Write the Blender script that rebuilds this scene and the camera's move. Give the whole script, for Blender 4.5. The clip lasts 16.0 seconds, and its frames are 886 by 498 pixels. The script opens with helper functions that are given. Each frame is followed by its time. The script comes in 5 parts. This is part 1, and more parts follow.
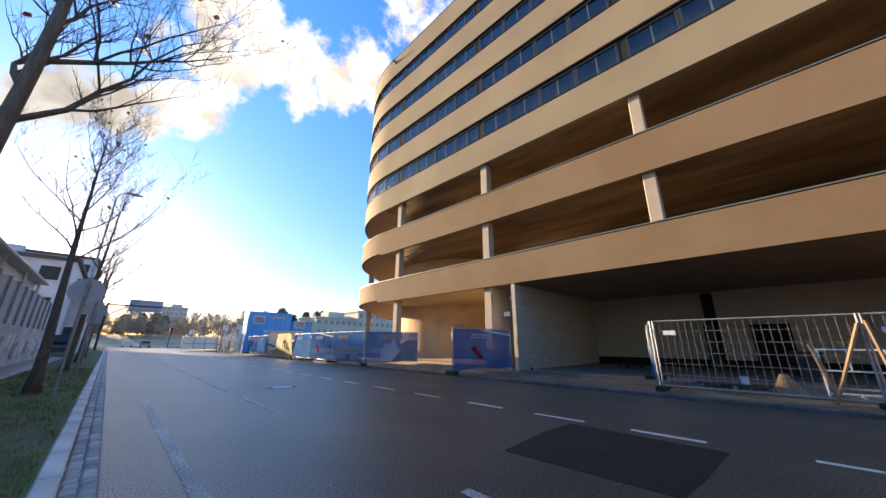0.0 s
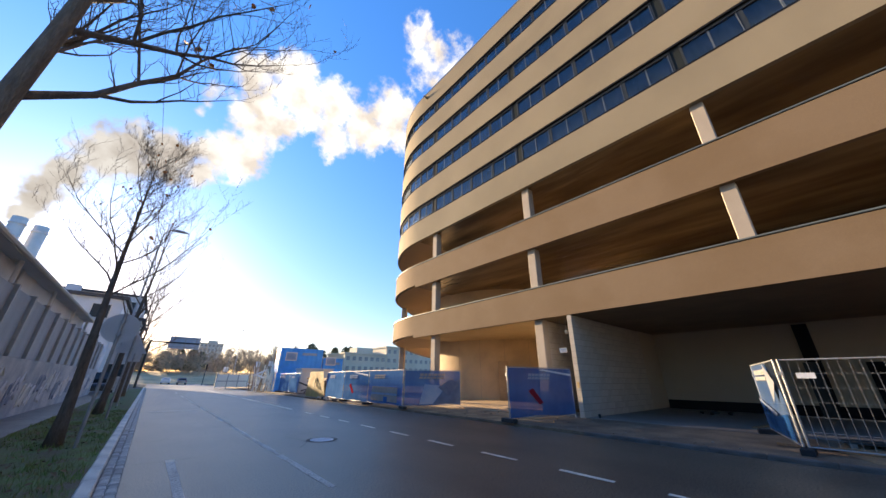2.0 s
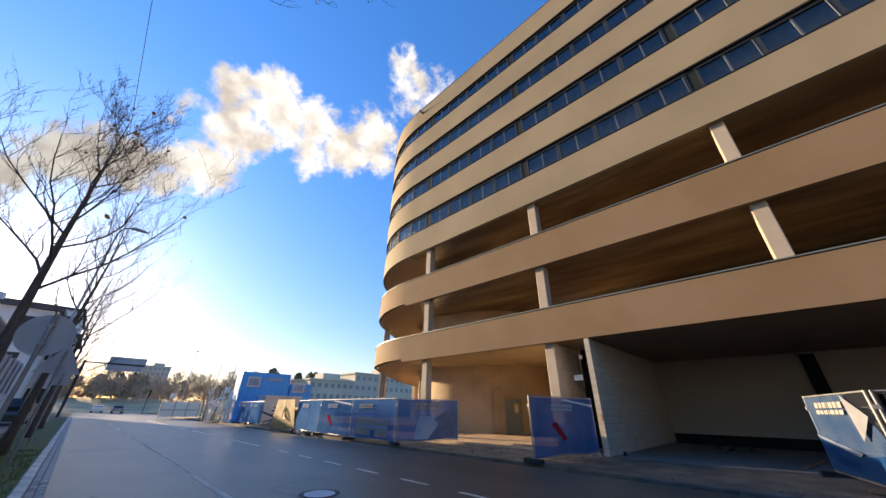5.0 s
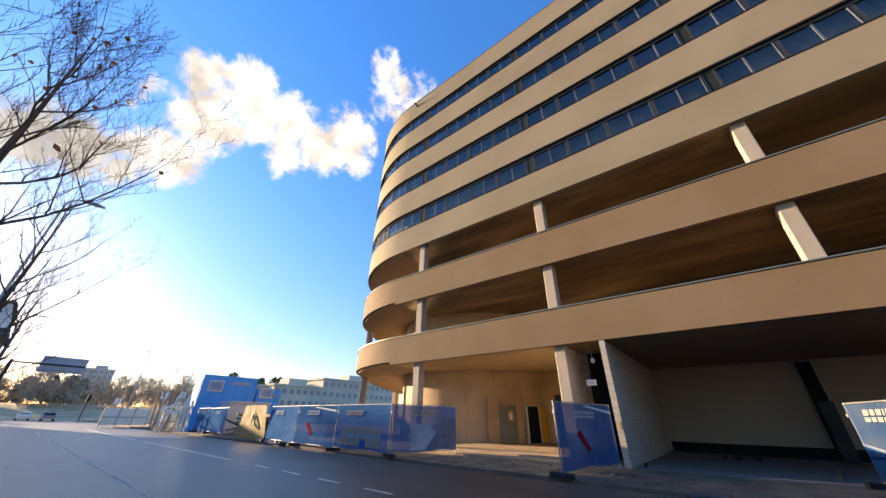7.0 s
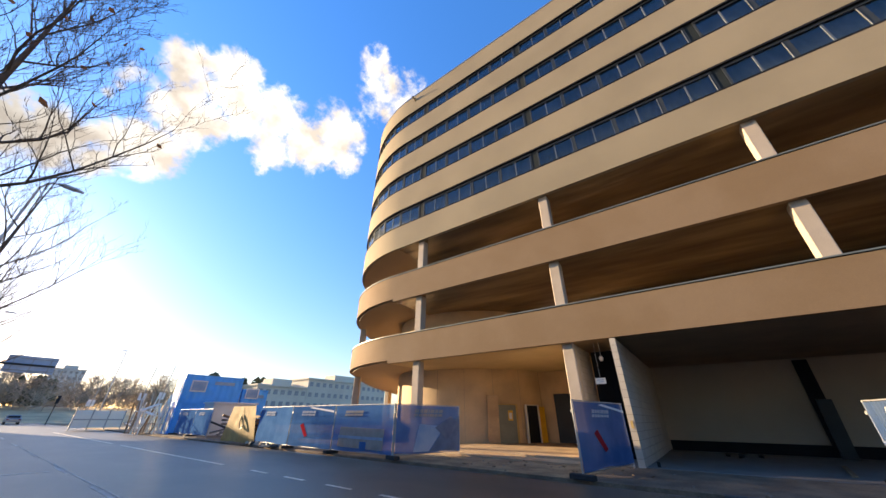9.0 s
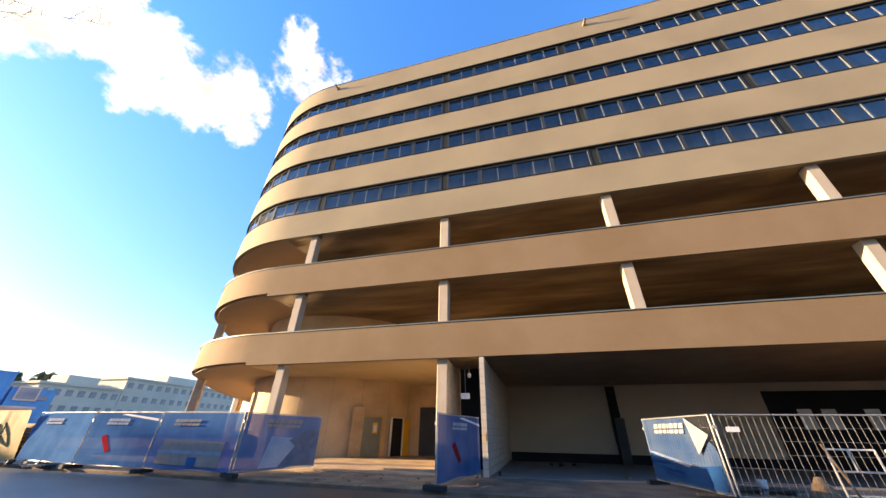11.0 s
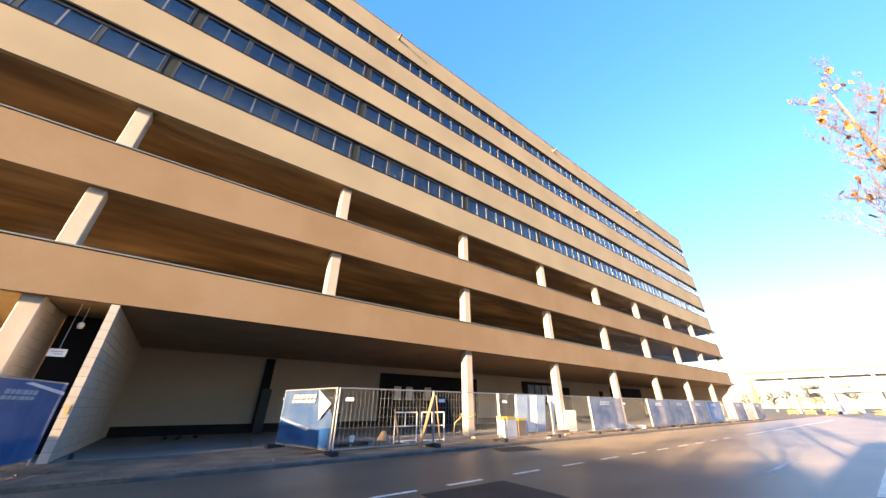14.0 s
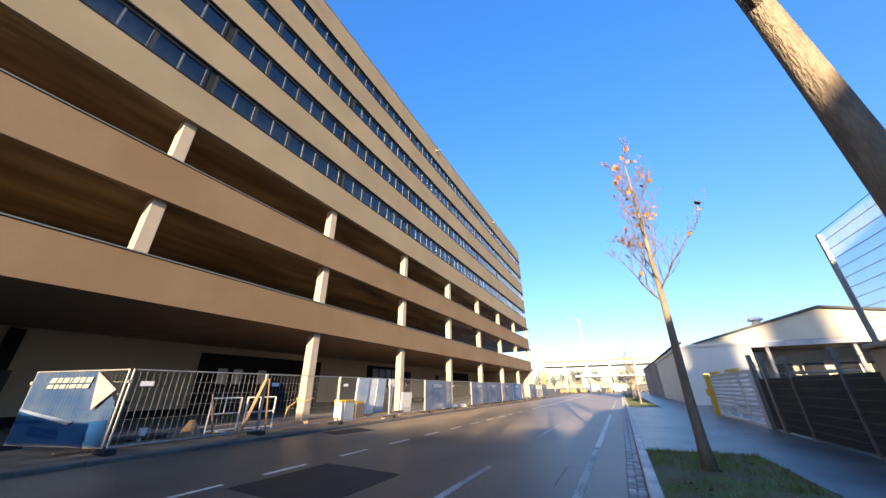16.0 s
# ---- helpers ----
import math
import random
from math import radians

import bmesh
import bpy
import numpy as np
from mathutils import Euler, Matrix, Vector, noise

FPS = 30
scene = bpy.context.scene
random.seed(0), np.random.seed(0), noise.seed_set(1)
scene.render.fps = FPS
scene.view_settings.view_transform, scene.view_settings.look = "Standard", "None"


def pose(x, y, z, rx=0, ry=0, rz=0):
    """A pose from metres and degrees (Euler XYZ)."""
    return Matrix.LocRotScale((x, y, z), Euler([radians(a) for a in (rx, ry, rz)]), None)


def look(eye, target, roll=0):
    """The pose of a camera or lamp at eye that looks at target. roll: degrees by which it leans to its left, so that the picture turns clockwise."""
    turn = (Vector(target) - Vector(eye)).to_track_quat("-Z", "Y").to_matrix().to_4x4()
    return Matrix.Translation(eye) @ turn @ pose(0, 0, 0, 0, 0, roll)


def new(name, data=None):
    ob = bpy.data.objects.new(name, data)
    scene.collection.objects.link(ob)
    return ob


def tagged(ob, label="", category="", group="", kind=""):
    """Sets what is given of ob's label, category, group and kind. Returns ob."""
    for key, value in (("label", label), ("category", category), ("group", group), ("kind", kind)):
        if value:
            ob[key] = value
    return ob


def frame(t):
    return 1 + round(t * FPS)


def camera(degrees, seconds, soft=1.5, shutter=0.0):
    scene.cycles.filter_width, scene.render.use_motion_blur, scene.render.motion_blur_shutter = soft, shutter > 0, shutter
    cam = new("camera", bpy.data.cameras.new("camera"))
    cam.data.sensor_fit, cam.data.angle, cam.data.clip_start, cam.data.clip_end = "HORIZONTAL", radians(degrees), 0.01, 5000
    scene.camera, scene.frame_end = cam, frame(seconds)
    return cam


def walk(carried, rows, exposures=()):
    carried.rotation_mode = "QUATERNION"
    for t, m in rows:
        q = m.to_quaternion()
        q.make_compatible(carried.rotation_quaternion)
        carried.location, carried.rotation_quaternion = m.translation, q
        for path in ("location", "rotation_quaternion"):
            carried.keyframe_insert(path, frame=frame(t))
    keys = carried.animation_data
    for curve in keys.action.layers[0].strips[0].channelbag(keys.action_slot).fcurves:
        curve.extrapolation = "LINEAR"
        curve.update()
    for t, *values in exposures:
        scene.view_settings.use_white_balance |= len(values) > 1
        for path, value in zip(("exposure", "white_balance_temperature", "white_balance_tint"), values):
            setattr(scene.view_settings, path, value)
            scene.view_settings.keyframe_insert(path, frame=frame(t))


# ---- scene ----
cam = camera(108.7, 16.0)
PATH = [
    (0, (0.051, -0.033, 1.335), (1.412, 1.318, 1.903), 0.3),
    (0.5, (0.081, 0.257, 1.347), (1.384, 1.65, 1.946), 0.3),
    (1, (0.132, 0.635, 1.402), (1.388, 2.052, 2.047), 0.4),
    (1.5, (0.165, 1.033, 1.447), (1.387, 2.453, 2.148), 0.5),
    (2, (0.205, 1.466, 1.496), (1.402, 2.875, 2.258), 0.5),
    (2.5, (0.156, 1.958, 1.51), (1.341, 3.346, 2.33), 0.6),
    (3, (0.156, 2.354, 1.521), (1.334, 3.724, 2.377), 0.7),
    (3.5, (0.199, 2.691, 1.566), (1.377, 4.044, 2.448), 0.9),
    (4, (0.174, 3.002, 1.583), (1.37, 4.332, 2.478), 1.0),
    (4.5, (0.142, 3.296, 1.56), (1.375, 4.591, 2.457), 0.9),
    (7, (0.22, 5.783, 1.49), (1.587, 6.9, 2.43), 0.9),
    (7.5, (0.206, 6.099, 1.489), (1.567, 7.229, 2.422), 1.3),
    (8, (0.191, 6.414, 1.514), (1.553, 7.543, 2.446), 0.9),
    (10.5, (0.098, 6.958, 1.44), (1.702, 7.633, 2.425), 0.9),
    (11, (0.159, 6.904, 1.44), (1.826, 7.365, 2.445), 1.0),
    (11.5, (0.158, 6.851, 1.421), (1.869, 7.065, 2.434), 0.9),
    (12, (0.149, 6.826, 1.382), (1.874, 6.774, 2.393), 0.7),
    (12.5, (0.156, 6.771, 1.377), (1.862, 6.451, 2.372), 0.5),
    (13, (0.128, 6.835, 1.401), (1.779, 6.247, 2.364), 0.4),
    (13.5, (0.083, 6.818, 1.389), (1.638, 5.972, 2.319), 0.2),
    (14, (0.096, 6.755, 1.418), (1.517, 5.665, 2.31), 0.1),
    (14.5, (0.136, 6.679, 1.405), (1.388, 5.38, 2.269), -0.2),
    (15, (0.079, 6.654, 1.407), (1.166, 5.2, 2.247), -0.5),
    (15.5, (0.05, 6.663, 1.411), (0.991, 5.101, 2.233), -0.6),
    (16, (0.058, 6.661, 1.417), (0.886, 5.03, 2.226), -0.7),
]
walk(cam, [(t, look(eye, target, roll)) for t, eye, target, roll in PATH],
     ((0, 1.24, 6600, 10), (3.5, 1.00, 6600, 10), (5, 0.93, 6600, 10), (7, 1.13, 6650, 10), (9, 1.22, 6750, 10), (11, 1.60, 6950, 12), (13, 2.30, 7100, 13), (14.5, 1.95, 6900, 11), (16, 1.34, 6400, 8)))

# ---------------------------------------------------------------- light
SUN_AZ, SUN_EL = -10.7, 9.9          # degrees from the street's direction, and above the horizon
world = bpy.data.worlds.new("sky")
scene.world = world
world.use_nodes = True
wn = world.node_tree.nodes
sky = wn.new("ShaderNodeTexSky")
sky.sky_type, sky.sun_disc = "NISHITA", False
sky.sun_elevation, sky.sun_rotation = radians(SUN_EL), radians(SUN_AZ)
sky.air_density, sky.dust_density, sky.ozone_density = 1.0, 0.36, 2.5
wn["Background"].inputs["Strength"].default_value = 0.10
tone = wn.new("ShaderNodeHueSaturation")
tone.inputs["Saturation"].default_value, tone.inputs["Value"].default_value = 1.12, 1.45
world.node_tree.links.new(sky.outputs["Color"], tone.inputs["Color"])
# the air overhead is clear and deep blue: a smooth lift from the horizon to the zenith
direction, parts_, lift_, clear = (wn.new(k) for k in ("ShaderNodeTexCoord", "ShaderNodeSeparateXYZ", "ShaderNodeMapRange", "ShaderNodeMix"))
world.node_tree.links.new(direction.outputs["Generated"], parts_.inputs["Vector"])
world.node_tree.links.new(parts_.outputs["Z"], lift_.inputs["Value"])
lift_.inputs["From Min"].default_value, lift_.inputs["From Max"].default_value = 0.12, 0.95
clear.data_type, clear.blend_type = "RGBA", "MULTIPLY"
clear.clamp_result, clear.inputs["Factor"].default_value = False, 1.0
hue = wn.new("ShaderNodeMix")
hue.data_type, hue.clamp_result = "RGBA", False
hue.inputs["A"].default_value, hue.inputs["B"].default_value = (0.82, 0.73, 0.84, 1), (0.86, 1.36, 1.95, 1)
world.node_tree.links.new(lift_.outputs["Result"], hue.inputs["Factor"])
world.node_tree.links.new(hue.outputs["Result"], clear.inputs["B"])
world.node_tree.links.new(tone.outputs["Color"], clear.inputs["A"])
world.node_tree.links.new(clear.outputs["Result"], wn["Background"].inputs["Color"])

sun = new("sun", bpy.data.lights.new("sun", "SUN"))
sun.data.energy, sun.data.angle, sun.data.color = 7.5, radians(0.6), (1.0, 0.75, 0.47)
_a, _e = radians(SUN_AZ), radians(SUN_EL)
SUN_DIR = Vector((math.sin(_a) * math.cos(_e), math.cos(_a) * math.cos(_e), math.sin(_e)))
sun.matrix_world = look(SUN_DIR * 100, (0, 0, 0))


# ---------------------------------------------------------------- materials
def material(name, colour, rough=0.8, metal=0.0, spots=0.12, scale=6.0, grain=60.0, bump=0.15, second=None, spec=0.5, emit=0.0,
             stretch=(1, 1, 1), depth=0.01, contrast=1.0, coarse=0.0):
    """A surface with broad stains (scale) and fine grain; second is the stains' colour."""
    m = bpy.data.materials.new(name)
    m.use_nodes = True
    t, n = m.node_tree, m.node_tree.nodes
    b = n["Principled BSDF"]
    b.inputs["Roughness"].default_value, b.inputs["Metallic"].default_value = rough, metal
    b.inputs["Specular IOR Level"].default_value = spec
    b.inputs["Diffuse Roughness"].default_value = coarse
    co = n.new("ShaderNodeTexCoord")
    mp = n.new("ShaderNodeMapping")
    mp.inputs["Scale"].default_value = stretch
    t.links.new(co.outputs["Object"], mp.inputs["Vector"])
    big, fine = n.new("ShaderNodeTexNoise"), n.new("ShaderNodeTexNoise")
    big.inputs["Scale"].default_value, big.inputs["Detail"].default_value = 1.0 / scale, 6.0
    fine.inputs["Scale"].default_value, fine.inputs["Detail"].default_value = grain, 3.0
    for x in (big, fine):
        t.links.new(mp.outputs["Vector"], x.inputs["Vector"])
    ramp = n.new("ShaderNodeValToRGB")
    c = Vector(colour)
    d = Vector(second) if second else c * (1 - 2.2 * spots)
    ramp.color_ramp.elements[0].position, ramp.color_ramp.elements[1].position = 0.36, 0.62
    ramp.color_ramp.elements[0].color, ramp.color_ramp.elements[1].color = (*d, 1), (*c, 1)
    t.links.new(big.outputs["Fac"], ramp.inputs["Fac"])
    mix = n.new("ShaderNodeMix")
    mix.data_type, mix.blend_type = "RGBA", "OVERLAY"
    mix.inputs["Factor"].default_value = min(1.0, spots * 3)
    t.links.new(ramp.outputs["Color"], mix.inputs["A"])
    grains = n.new("ShaderNodeMapRange")
    grains.inputs["From Min"].default_value, grains.inputs["From Max"].default_value = 0.5 - 0.5 / contrast, 0.5 + 0.5 / contrast
    t.links.new(fine.outputs["Fac"], grains.inputs["Value"])
    t.links.new(grains.outputs["Result"], mix.inputs["B"])
    t.links.new(mix.outputs["Result"], b.inputs["Base Color"])
    bp = n.new("ShaderNodeBump")
    bp.inputs["Strength"].default_value, bp.inputs["Distance"].default_value = bump, depth
    t.links.new(fine.outputs["Fac"], bp.inputs["Height"])
    t.links.new(bp.outputs["Normal"], b.inputs["Normal"])
    if emit:
        t.links.new(mix.outputs["Result"], b.inputs["Emission Color"])
        b.inputs["Emission Strength"].default_value = emit
    return m


def vary(m, amount=0.25):
    """Lets each piece of a kind differ in brightness."""
    t, n = m.node_tree, m.node_tree.nodes
    b = n["Principled BSDF"]
    link = b.inputs["Base Color"].links[0]
    info, hsv, mr = n.new("ShaderNodeObjectInfo"), n.new("ShaderNodeHueSaturation"), n.new("ShaderNodeMapRange")
    mr.inputs["To Min"].default_value, mr.inputs["To Max"].default_value = 1 - amount, 1 + amount
    t.links.new(info.outputs["Random"], mr.inputs["Value"])
    t.links.new(mr.outputs["Result"], hsv.inputs["Value"])
    t.links.new(link.from_socket, hsv.inputs["Color"])
    t.links.new(hsv.outputs["Color"], b.inputs["Base Color"])
    return m


PLASTER = material("beige_plaster", (0.298, 0.239, 0.148), 0.9, spots=0.07, scale=3.5, grain=90, bump=0.25)
# darker and redder than PLASTER, for the two deck bands
DECK_PLASTER = material("brown_deck_plaster", (0.225, 0.150, 0.082), 0.92, spots=0.09, scale=2.6, grain=70, bump=0.3, second=(0.200, 0.128, 0.064))
# long streaks put the soffit's glossy sheen into its colour
SOFFIT = material("sheen_streaked_plaster", (0.30, 0.205, 0.105), 0.24, spots=0.2, scale=1.6, grain=0.7, bump=0.9, stretch=(1, 0.22, 1), depth=0.16, second=(0.16, 0.105, 0.054), contrast=1.8)
GARAGE_SOFFIT = material("brown_garage_soffit", (0.29, 0.185, 0.095), 0.6, spots=0.1, scale=1.5, grain=20, bump=0.2)
RAMP_SOFFIT = material("smooth_ramp_plaster", (0.36, 0.26, 0.155), 0.75, spots=0.04, scale=2.5, grain=40, bump=0.12)
# pale plaster with the floor's yellow bounce light put into its colour
END_SOFFIT = material("bounce_yellow_soffit", (0.56, 0.42, 0.22), 0.8, spots=0.06, scale=1.8, grain=40, bump=0.15)
CONCRETE = material("pale_concrete", (0.46, 0.375, 0.28), 0.85, spots=0.08, scale=1.5, grain=50, bump=0.3)
CORE_CONCRETE = material("formwork_concrete", (0.60, 0.425, 0.24), 0.8, spots=0.07, scale=1.6, grain=30, bump=0.2, second=(0.46, 0.335, 0.20))
BLOCK = vary(material("sand_lime_block", (0.47, 0.415, 0.34), 0.9, spots=0.06, scale=0.6, grain=60, bump=0.3), 0.07)
MORTAR = material("mortar", (0.25, 0.23, 0.20), 0.95, spots=0.08, scale=0.5, grain=80)
WHITE_WALL = material("white_inner_wall", (0.43, 0.36, 0.265), 0.85, spots=0.04, scale=3, grain=40)
# black for dark parts, and for shade painted into strips and openings
DARK = material("black_and_shade", (0.02, 0.02, 0.022), 0.7, spots=0.1, scale=2, grain=20, spec=0.08)
DARK_METAL = material("dark_grey_metal", (0.045, 0.05, 0.05), 0.5, 0.1, spec=0.25, spots=0.08, scale=0.7, grain=90, bump=0.05)
PIER_METAL = material("dark_pier_panel", (0.022, 0.027, 0.025), 0.8, 0.0, spec=0.2, spots=0.08, scale=0.7, grain=90, bump=0.05)
PANEL_METAL = material("grey_green_metal_panel", (0.16, 0.18, 0.16), 0.5, 0.2, spots=0.08, scale=0.7, grain=90, bump=0.05)
ALU = material("bare_aluminium", (0.62, 0.62, 0.60), 0.35, 0.9, spots=0.05, scale=0.5, grain=120, bump=0.05)
GALV = material("galvanised_steel", (0.37, 0.37, 0.36), 0.55, 0.5, spots=0.1, scale=0.3, grain=120, bump=0.1)
# window backing and floors; the rooms' dimness is put into this blue-grey
ROOM = material("dim_room_backing", (0.11, 0.12, 0.138), 0.7, spots=0.18, scale=1.2, grain=6, stretch=(1, 1, 0.3))
ASPHALT = material("asphalt", (0.102, 0.081, 0.058), 0.47, spots=0.33, scale=1.6, grain=62, bump=0.6, depth=0.007, second=(0.060, 0.049, 0.038), stretch=(1, 0.5, 1), spec=0.65, contrast=4.0, coarse=1.0)
PATCH = material("fresh_asphalt", (0.029, 0.025, 0.021), 0.65, spots=0.12, scale=0.6, grain=80, bump=0.8, spec=0.3)
PAINT = material("road_paint", (0.82, 0.73, 0.58), 0.6, spots=0.12, scale=0.2, grain=40, spec=0.35, second=(0.60, 0.53, 0.42))
WORN_PAINT = material("worn_road_paint", (0.46, 0.44, 0.40), 0.6, spots=0.2, scale=1.2, grain=30, contrast=2.5, second=(0.25, 0.235, 0.215), spec=0.35)
GRANITE = vary(material("granite_kerb", (0.74, 0.68, 0.57), 0.75, spots=0.1, scale=0.4, grain=90, second=(0.52, 0.49, 0.44)), 0.12)
SETT = vary(material("granite_sett", (0.42, 0.395, 0.36), 0.7, spots=0.12, scale=0.2, grain=90, bump=0.5), 0.35)
GRASS_SOIL = material("grassy_soil", (0.105, 0.15, 0.035), 0.95, spots=0.2, scale=0.5, grain=25, bump=0.8, second=(0.13, 0.095, 0.05), depth=0.03)
BLADE = material("grass_blades", (0.15, 0.25, 0.045), 0.7, spots=0.1, scale=0.3, grain=10, second=(0.20, 0.17, 0.06))
PAVING = material("pavement_asphalt", (0.135, 0.13, 0.125), 0.36, spots=0.2, scale=1.1, grain=90, bump=0.5, second=(0.06, 0.06, 0.06), contrast=2.0)
# lit copy of DIRT for aprons and mound: sunlight is in the colour
APRON = material("sunlit_sandy_earth", (0.36, 0.235, 0.12), 0.95, spots=0.18, scale=0.9, grain=18, bump=0.9, second=(0.20, 0.125, 0.065), depth=0.03)
DIRT = material("site_dirt", (0.21, 0.145, 0.088), 0.95, spots=0.18, scale=0.9, grain=18, bump=0.9, second=(0.12, 0.082, 0.052), depth=0.02)
SLAB = material("screed_floor", (0.22, 0.20, 0.18), 0.6, spots=0.1, scale=1.6, grain=50, bump=0.15)
BLUE_PRINT = material("blue_banner", (0.055, 0.135, 0.30), 0.8, spec=0.0, spots=0.12, scale=0.7, grain=120, bump=0.08, second=(0.08, 0.175, 0.36))
SOLID_BLUE = material("dense_blue_banner", (0.036, 0.10, 0.25), 0.8, spec=0.0, spots=0.12, scale=0.7, grain=120, bump=0.08, second=(0.055, 0.135, 0.30))
SKY_PRINT = material("pale_blue_wrap", (0.36, 0.42, 0.50), 0.8, spec=0.0, spots=0.06, scale=0.9, grain=200, bump=0.08, second=(0.22, 0.32, 0.46))
WHITE_PRINT = material("white_print", (0.70, 0.70, 0.70), 0.8, spec=0.0, spots=0.04, scale=0.4, grain=150)
GREY_PRINT = material("grey_print", (0.34, 0.38, 0.45), 0.8, spec=0.0, spots=0.08, scale=0.4, grain=150)
GREY_BLUE = material("grey_blue_print", (0.13, 0.18, 0.27), 0.8, spec=0.0, spots=0.08, scale=0.4, grain=150)
RED_PRINT = material("red_print", (0.26, 0.022, 0.03), 0.8, spec=0.0, spots=0.05, scale=0.4, grain=150)
DEEP_PRINT = material("deep_blue_print", (0.016, 0.06, 0.18), 0.8, spec=0.0, spots=0.1, scale=0.6, grain=150)
LOOSE_PRINT = material("grey_banner_back", (0.22, 0.225, 0.24), 0.8, spec=0.0, spots=0.06, scale=0.4, grain=150)
FADED_PRINT = material("sun_faded_banner", (0.17, 0.20, 0.265), 0.8, spec=0.0, spots=0.1, scale=0.7, grain=150, second=(0.09, 0.125, 0.21))
SOFT_WHITE = material("off_white_print", (0.30, 0.285, 0.26), 0.8, spec=0.0, spots=0.04, scale=0.4, grain=150)
CREAM_PRINT = material("cream_print", (0.42, 0.33, 0.27), 0.8, spec=0.0, spots=0.08, scale=0.3, grain=150)
YELLOW = material("yellow_lacquer", (0.75, 0.42, 0.02), 0.45, spots=0.06, scale=0.4, grain=80)
OCHRE = material("ochre_tarpaulin", (0.52, 0.35, 0.12), 0.6, spots=0.1, scale=0.5, grain=60)
WOOD = material("raw_timber", (0.27, 0.165, 0.085), 0.75, spots=0.12, scale=0.25, grain=14, stretch=(4, 4, 0.4), bump=0.3)
BLUE_BOX = material("blue_container_steel", (0.05, 0.36, 0.88), 0.5, spots=0.06, scale=0.8, grain=60)
BARK = material("dark_bark", (0.16, 0.125, 0.095), 0.95, spots=0.15, scale=0.15, grain=30, bump=0.9, stretch=(3, 3, 0.6), depth=0.02)
BARK_PALE = material("pale_bark", (0.26, 0.205, 0.145), 0.9, spots=0.15, scale=0.15, grain=30, bump=0.8, stretch=(3, 3, 0.6), depth=0.02)
LEAF = material("dry_orange_leaf", (0.55, 0.20, 0.04), 0.7, spots=0.15, scale=0.2, grain=20)
KERB_DARK = vary(material("dirty_kerb", (0.12, 0.11, 0.10), 0.85, spots=0.15, scale=0.5, grain=80, second=(0.07, 0.06, 0.05)), 0.15)
FOLD_PRINT = material("blue_grey_banner", (0.06, 0.092, 0.16), 0.8, spec=0.0, spots=0.06, scale=0.8, grain=200, second=(0.03, 0.062, 0.145))
POLE_CONCRETE = material("weathered_pole_concrete", (0.42, 0.33, 0.24), 0.9, spots=0.12, scale=0.35, grain=70, bump=0.5)
GREY_PAINT = material("grey_paint", (0.50, 0.50, 0.50), 0.6, spots=0.06, scale=0.6, grain=60)
HALL_GREY = material("grey_hall_cladding", (0.70, 0.71, 0.73), 0.7, spots=0.06, scale=1.5, grain=30)
HALL_CREAM = material("cream_render", (0.62, 0.58, 0.47), 0.85, spots=0.05, scale=2.0, grain=50)
HALL_SAND = material("sand_render", (0.50, 0.39, 0.27), 0.85, spots=0.06, scale=2.0, grain=50)
WHITE_CLAD = material("white_cladding", (0.72, 0.695, 0.63), 0.6, spots=0.04, scale=1.5, grain=50)
MULLION = material("dull_aluminium", (0.14, 0.15, 0.15), 0.5, 0.3, spots=0.06, scale=0.5, grain=120, bump=0.05)
# tan with low sun's warmth in the colour, for floors, step and board
SUNLIT_TAN = material("sunlit_tan", (0.47, 0.335, 0.195), 0.8, spots=0.12, scale=1.1, grain=30, bump=0.4, second=(0.33, 0.225, 0.13))
OLD_CONCRETE = material("graffiti_concrete", (0.55, 0.54, 0.53), 0.9, spots=0.14, scale=0.9, grain=30, second=(0.34, 0.36, 0.40))
PANEL_WALL = vary(material("painted_panel_concrete", (0.50, 0.33, 0.25), 0.9, spots=0.16, scale=1.1, grain=30, second=(0.36, 0.31, 0.29)), 0.2)
SCREEN = material("grey_noise_screen", (0.40, 0.43, 0.47), 0.7, spots=0.08, scale=0.8, grain=30, stretch=(1, 1, 0.3))
BOARD_BACK = material("pale_blue_board", (0.36, 0.44, 0.56), 0.6, spots=0.06, scale=0.8, grain=40)
# lightened pane tone with the distance haze in it
FAR_PANE = material("far_window_glass", (0.30, 0.30, 0.29), 0.3, spots=0.1, scale=2, grain=3)
ROOFING = material("dark_roofing", (0.09, 0.085, 0.085), 0.8, spots=0.1, scale=1.0, grain=30)
RUBBER = material("black_rubber", (0.02, 0.02, 0.02), 0.85, spots=0.1, scale=0.2, grain=60)
BLACK_MAT = material("black_screen_mat", (0.012, 0.012, 0.014), 0.8, spots=0.1, scale=0.3, grain=60)
# FAR_WALL to BANK: distance haze is put into these lighter tones
FAR_WALL = material("far_building_wall", (0.66, 0.60, 0.47), 0.9, spots=0.05, scale=6, grain=3)
HAZE_WALL = material("far_tower_wall", (0.55, 0.55, 0.50), 0.9, spots=0.05, scale=8, grain=2)
FAR_TWIG = material("bare_far_wood", (0.46, 0.38, 0.28), 0.95, spots=0.15, scale=4, grain=2)
FAR_PINE = material("far_pine", (0.14, 0.155, 0.095), 0.95, spots=0.15, scale=2, grain=3)
BANK = material("dry_grass_bank", (0.60, 0.45, 0.25), 0.95, spots=0.14, scale=5, grain=3, bump=0.3)
FIELD = material("open_ground", (0.15, 0.125, 0.08), 0.95, spots=0.15, scale=9, grain=4)


def glass(name, tint, rough=0.02):
    m = bpy.data.materials.new(name)
    m.use_nodes = True
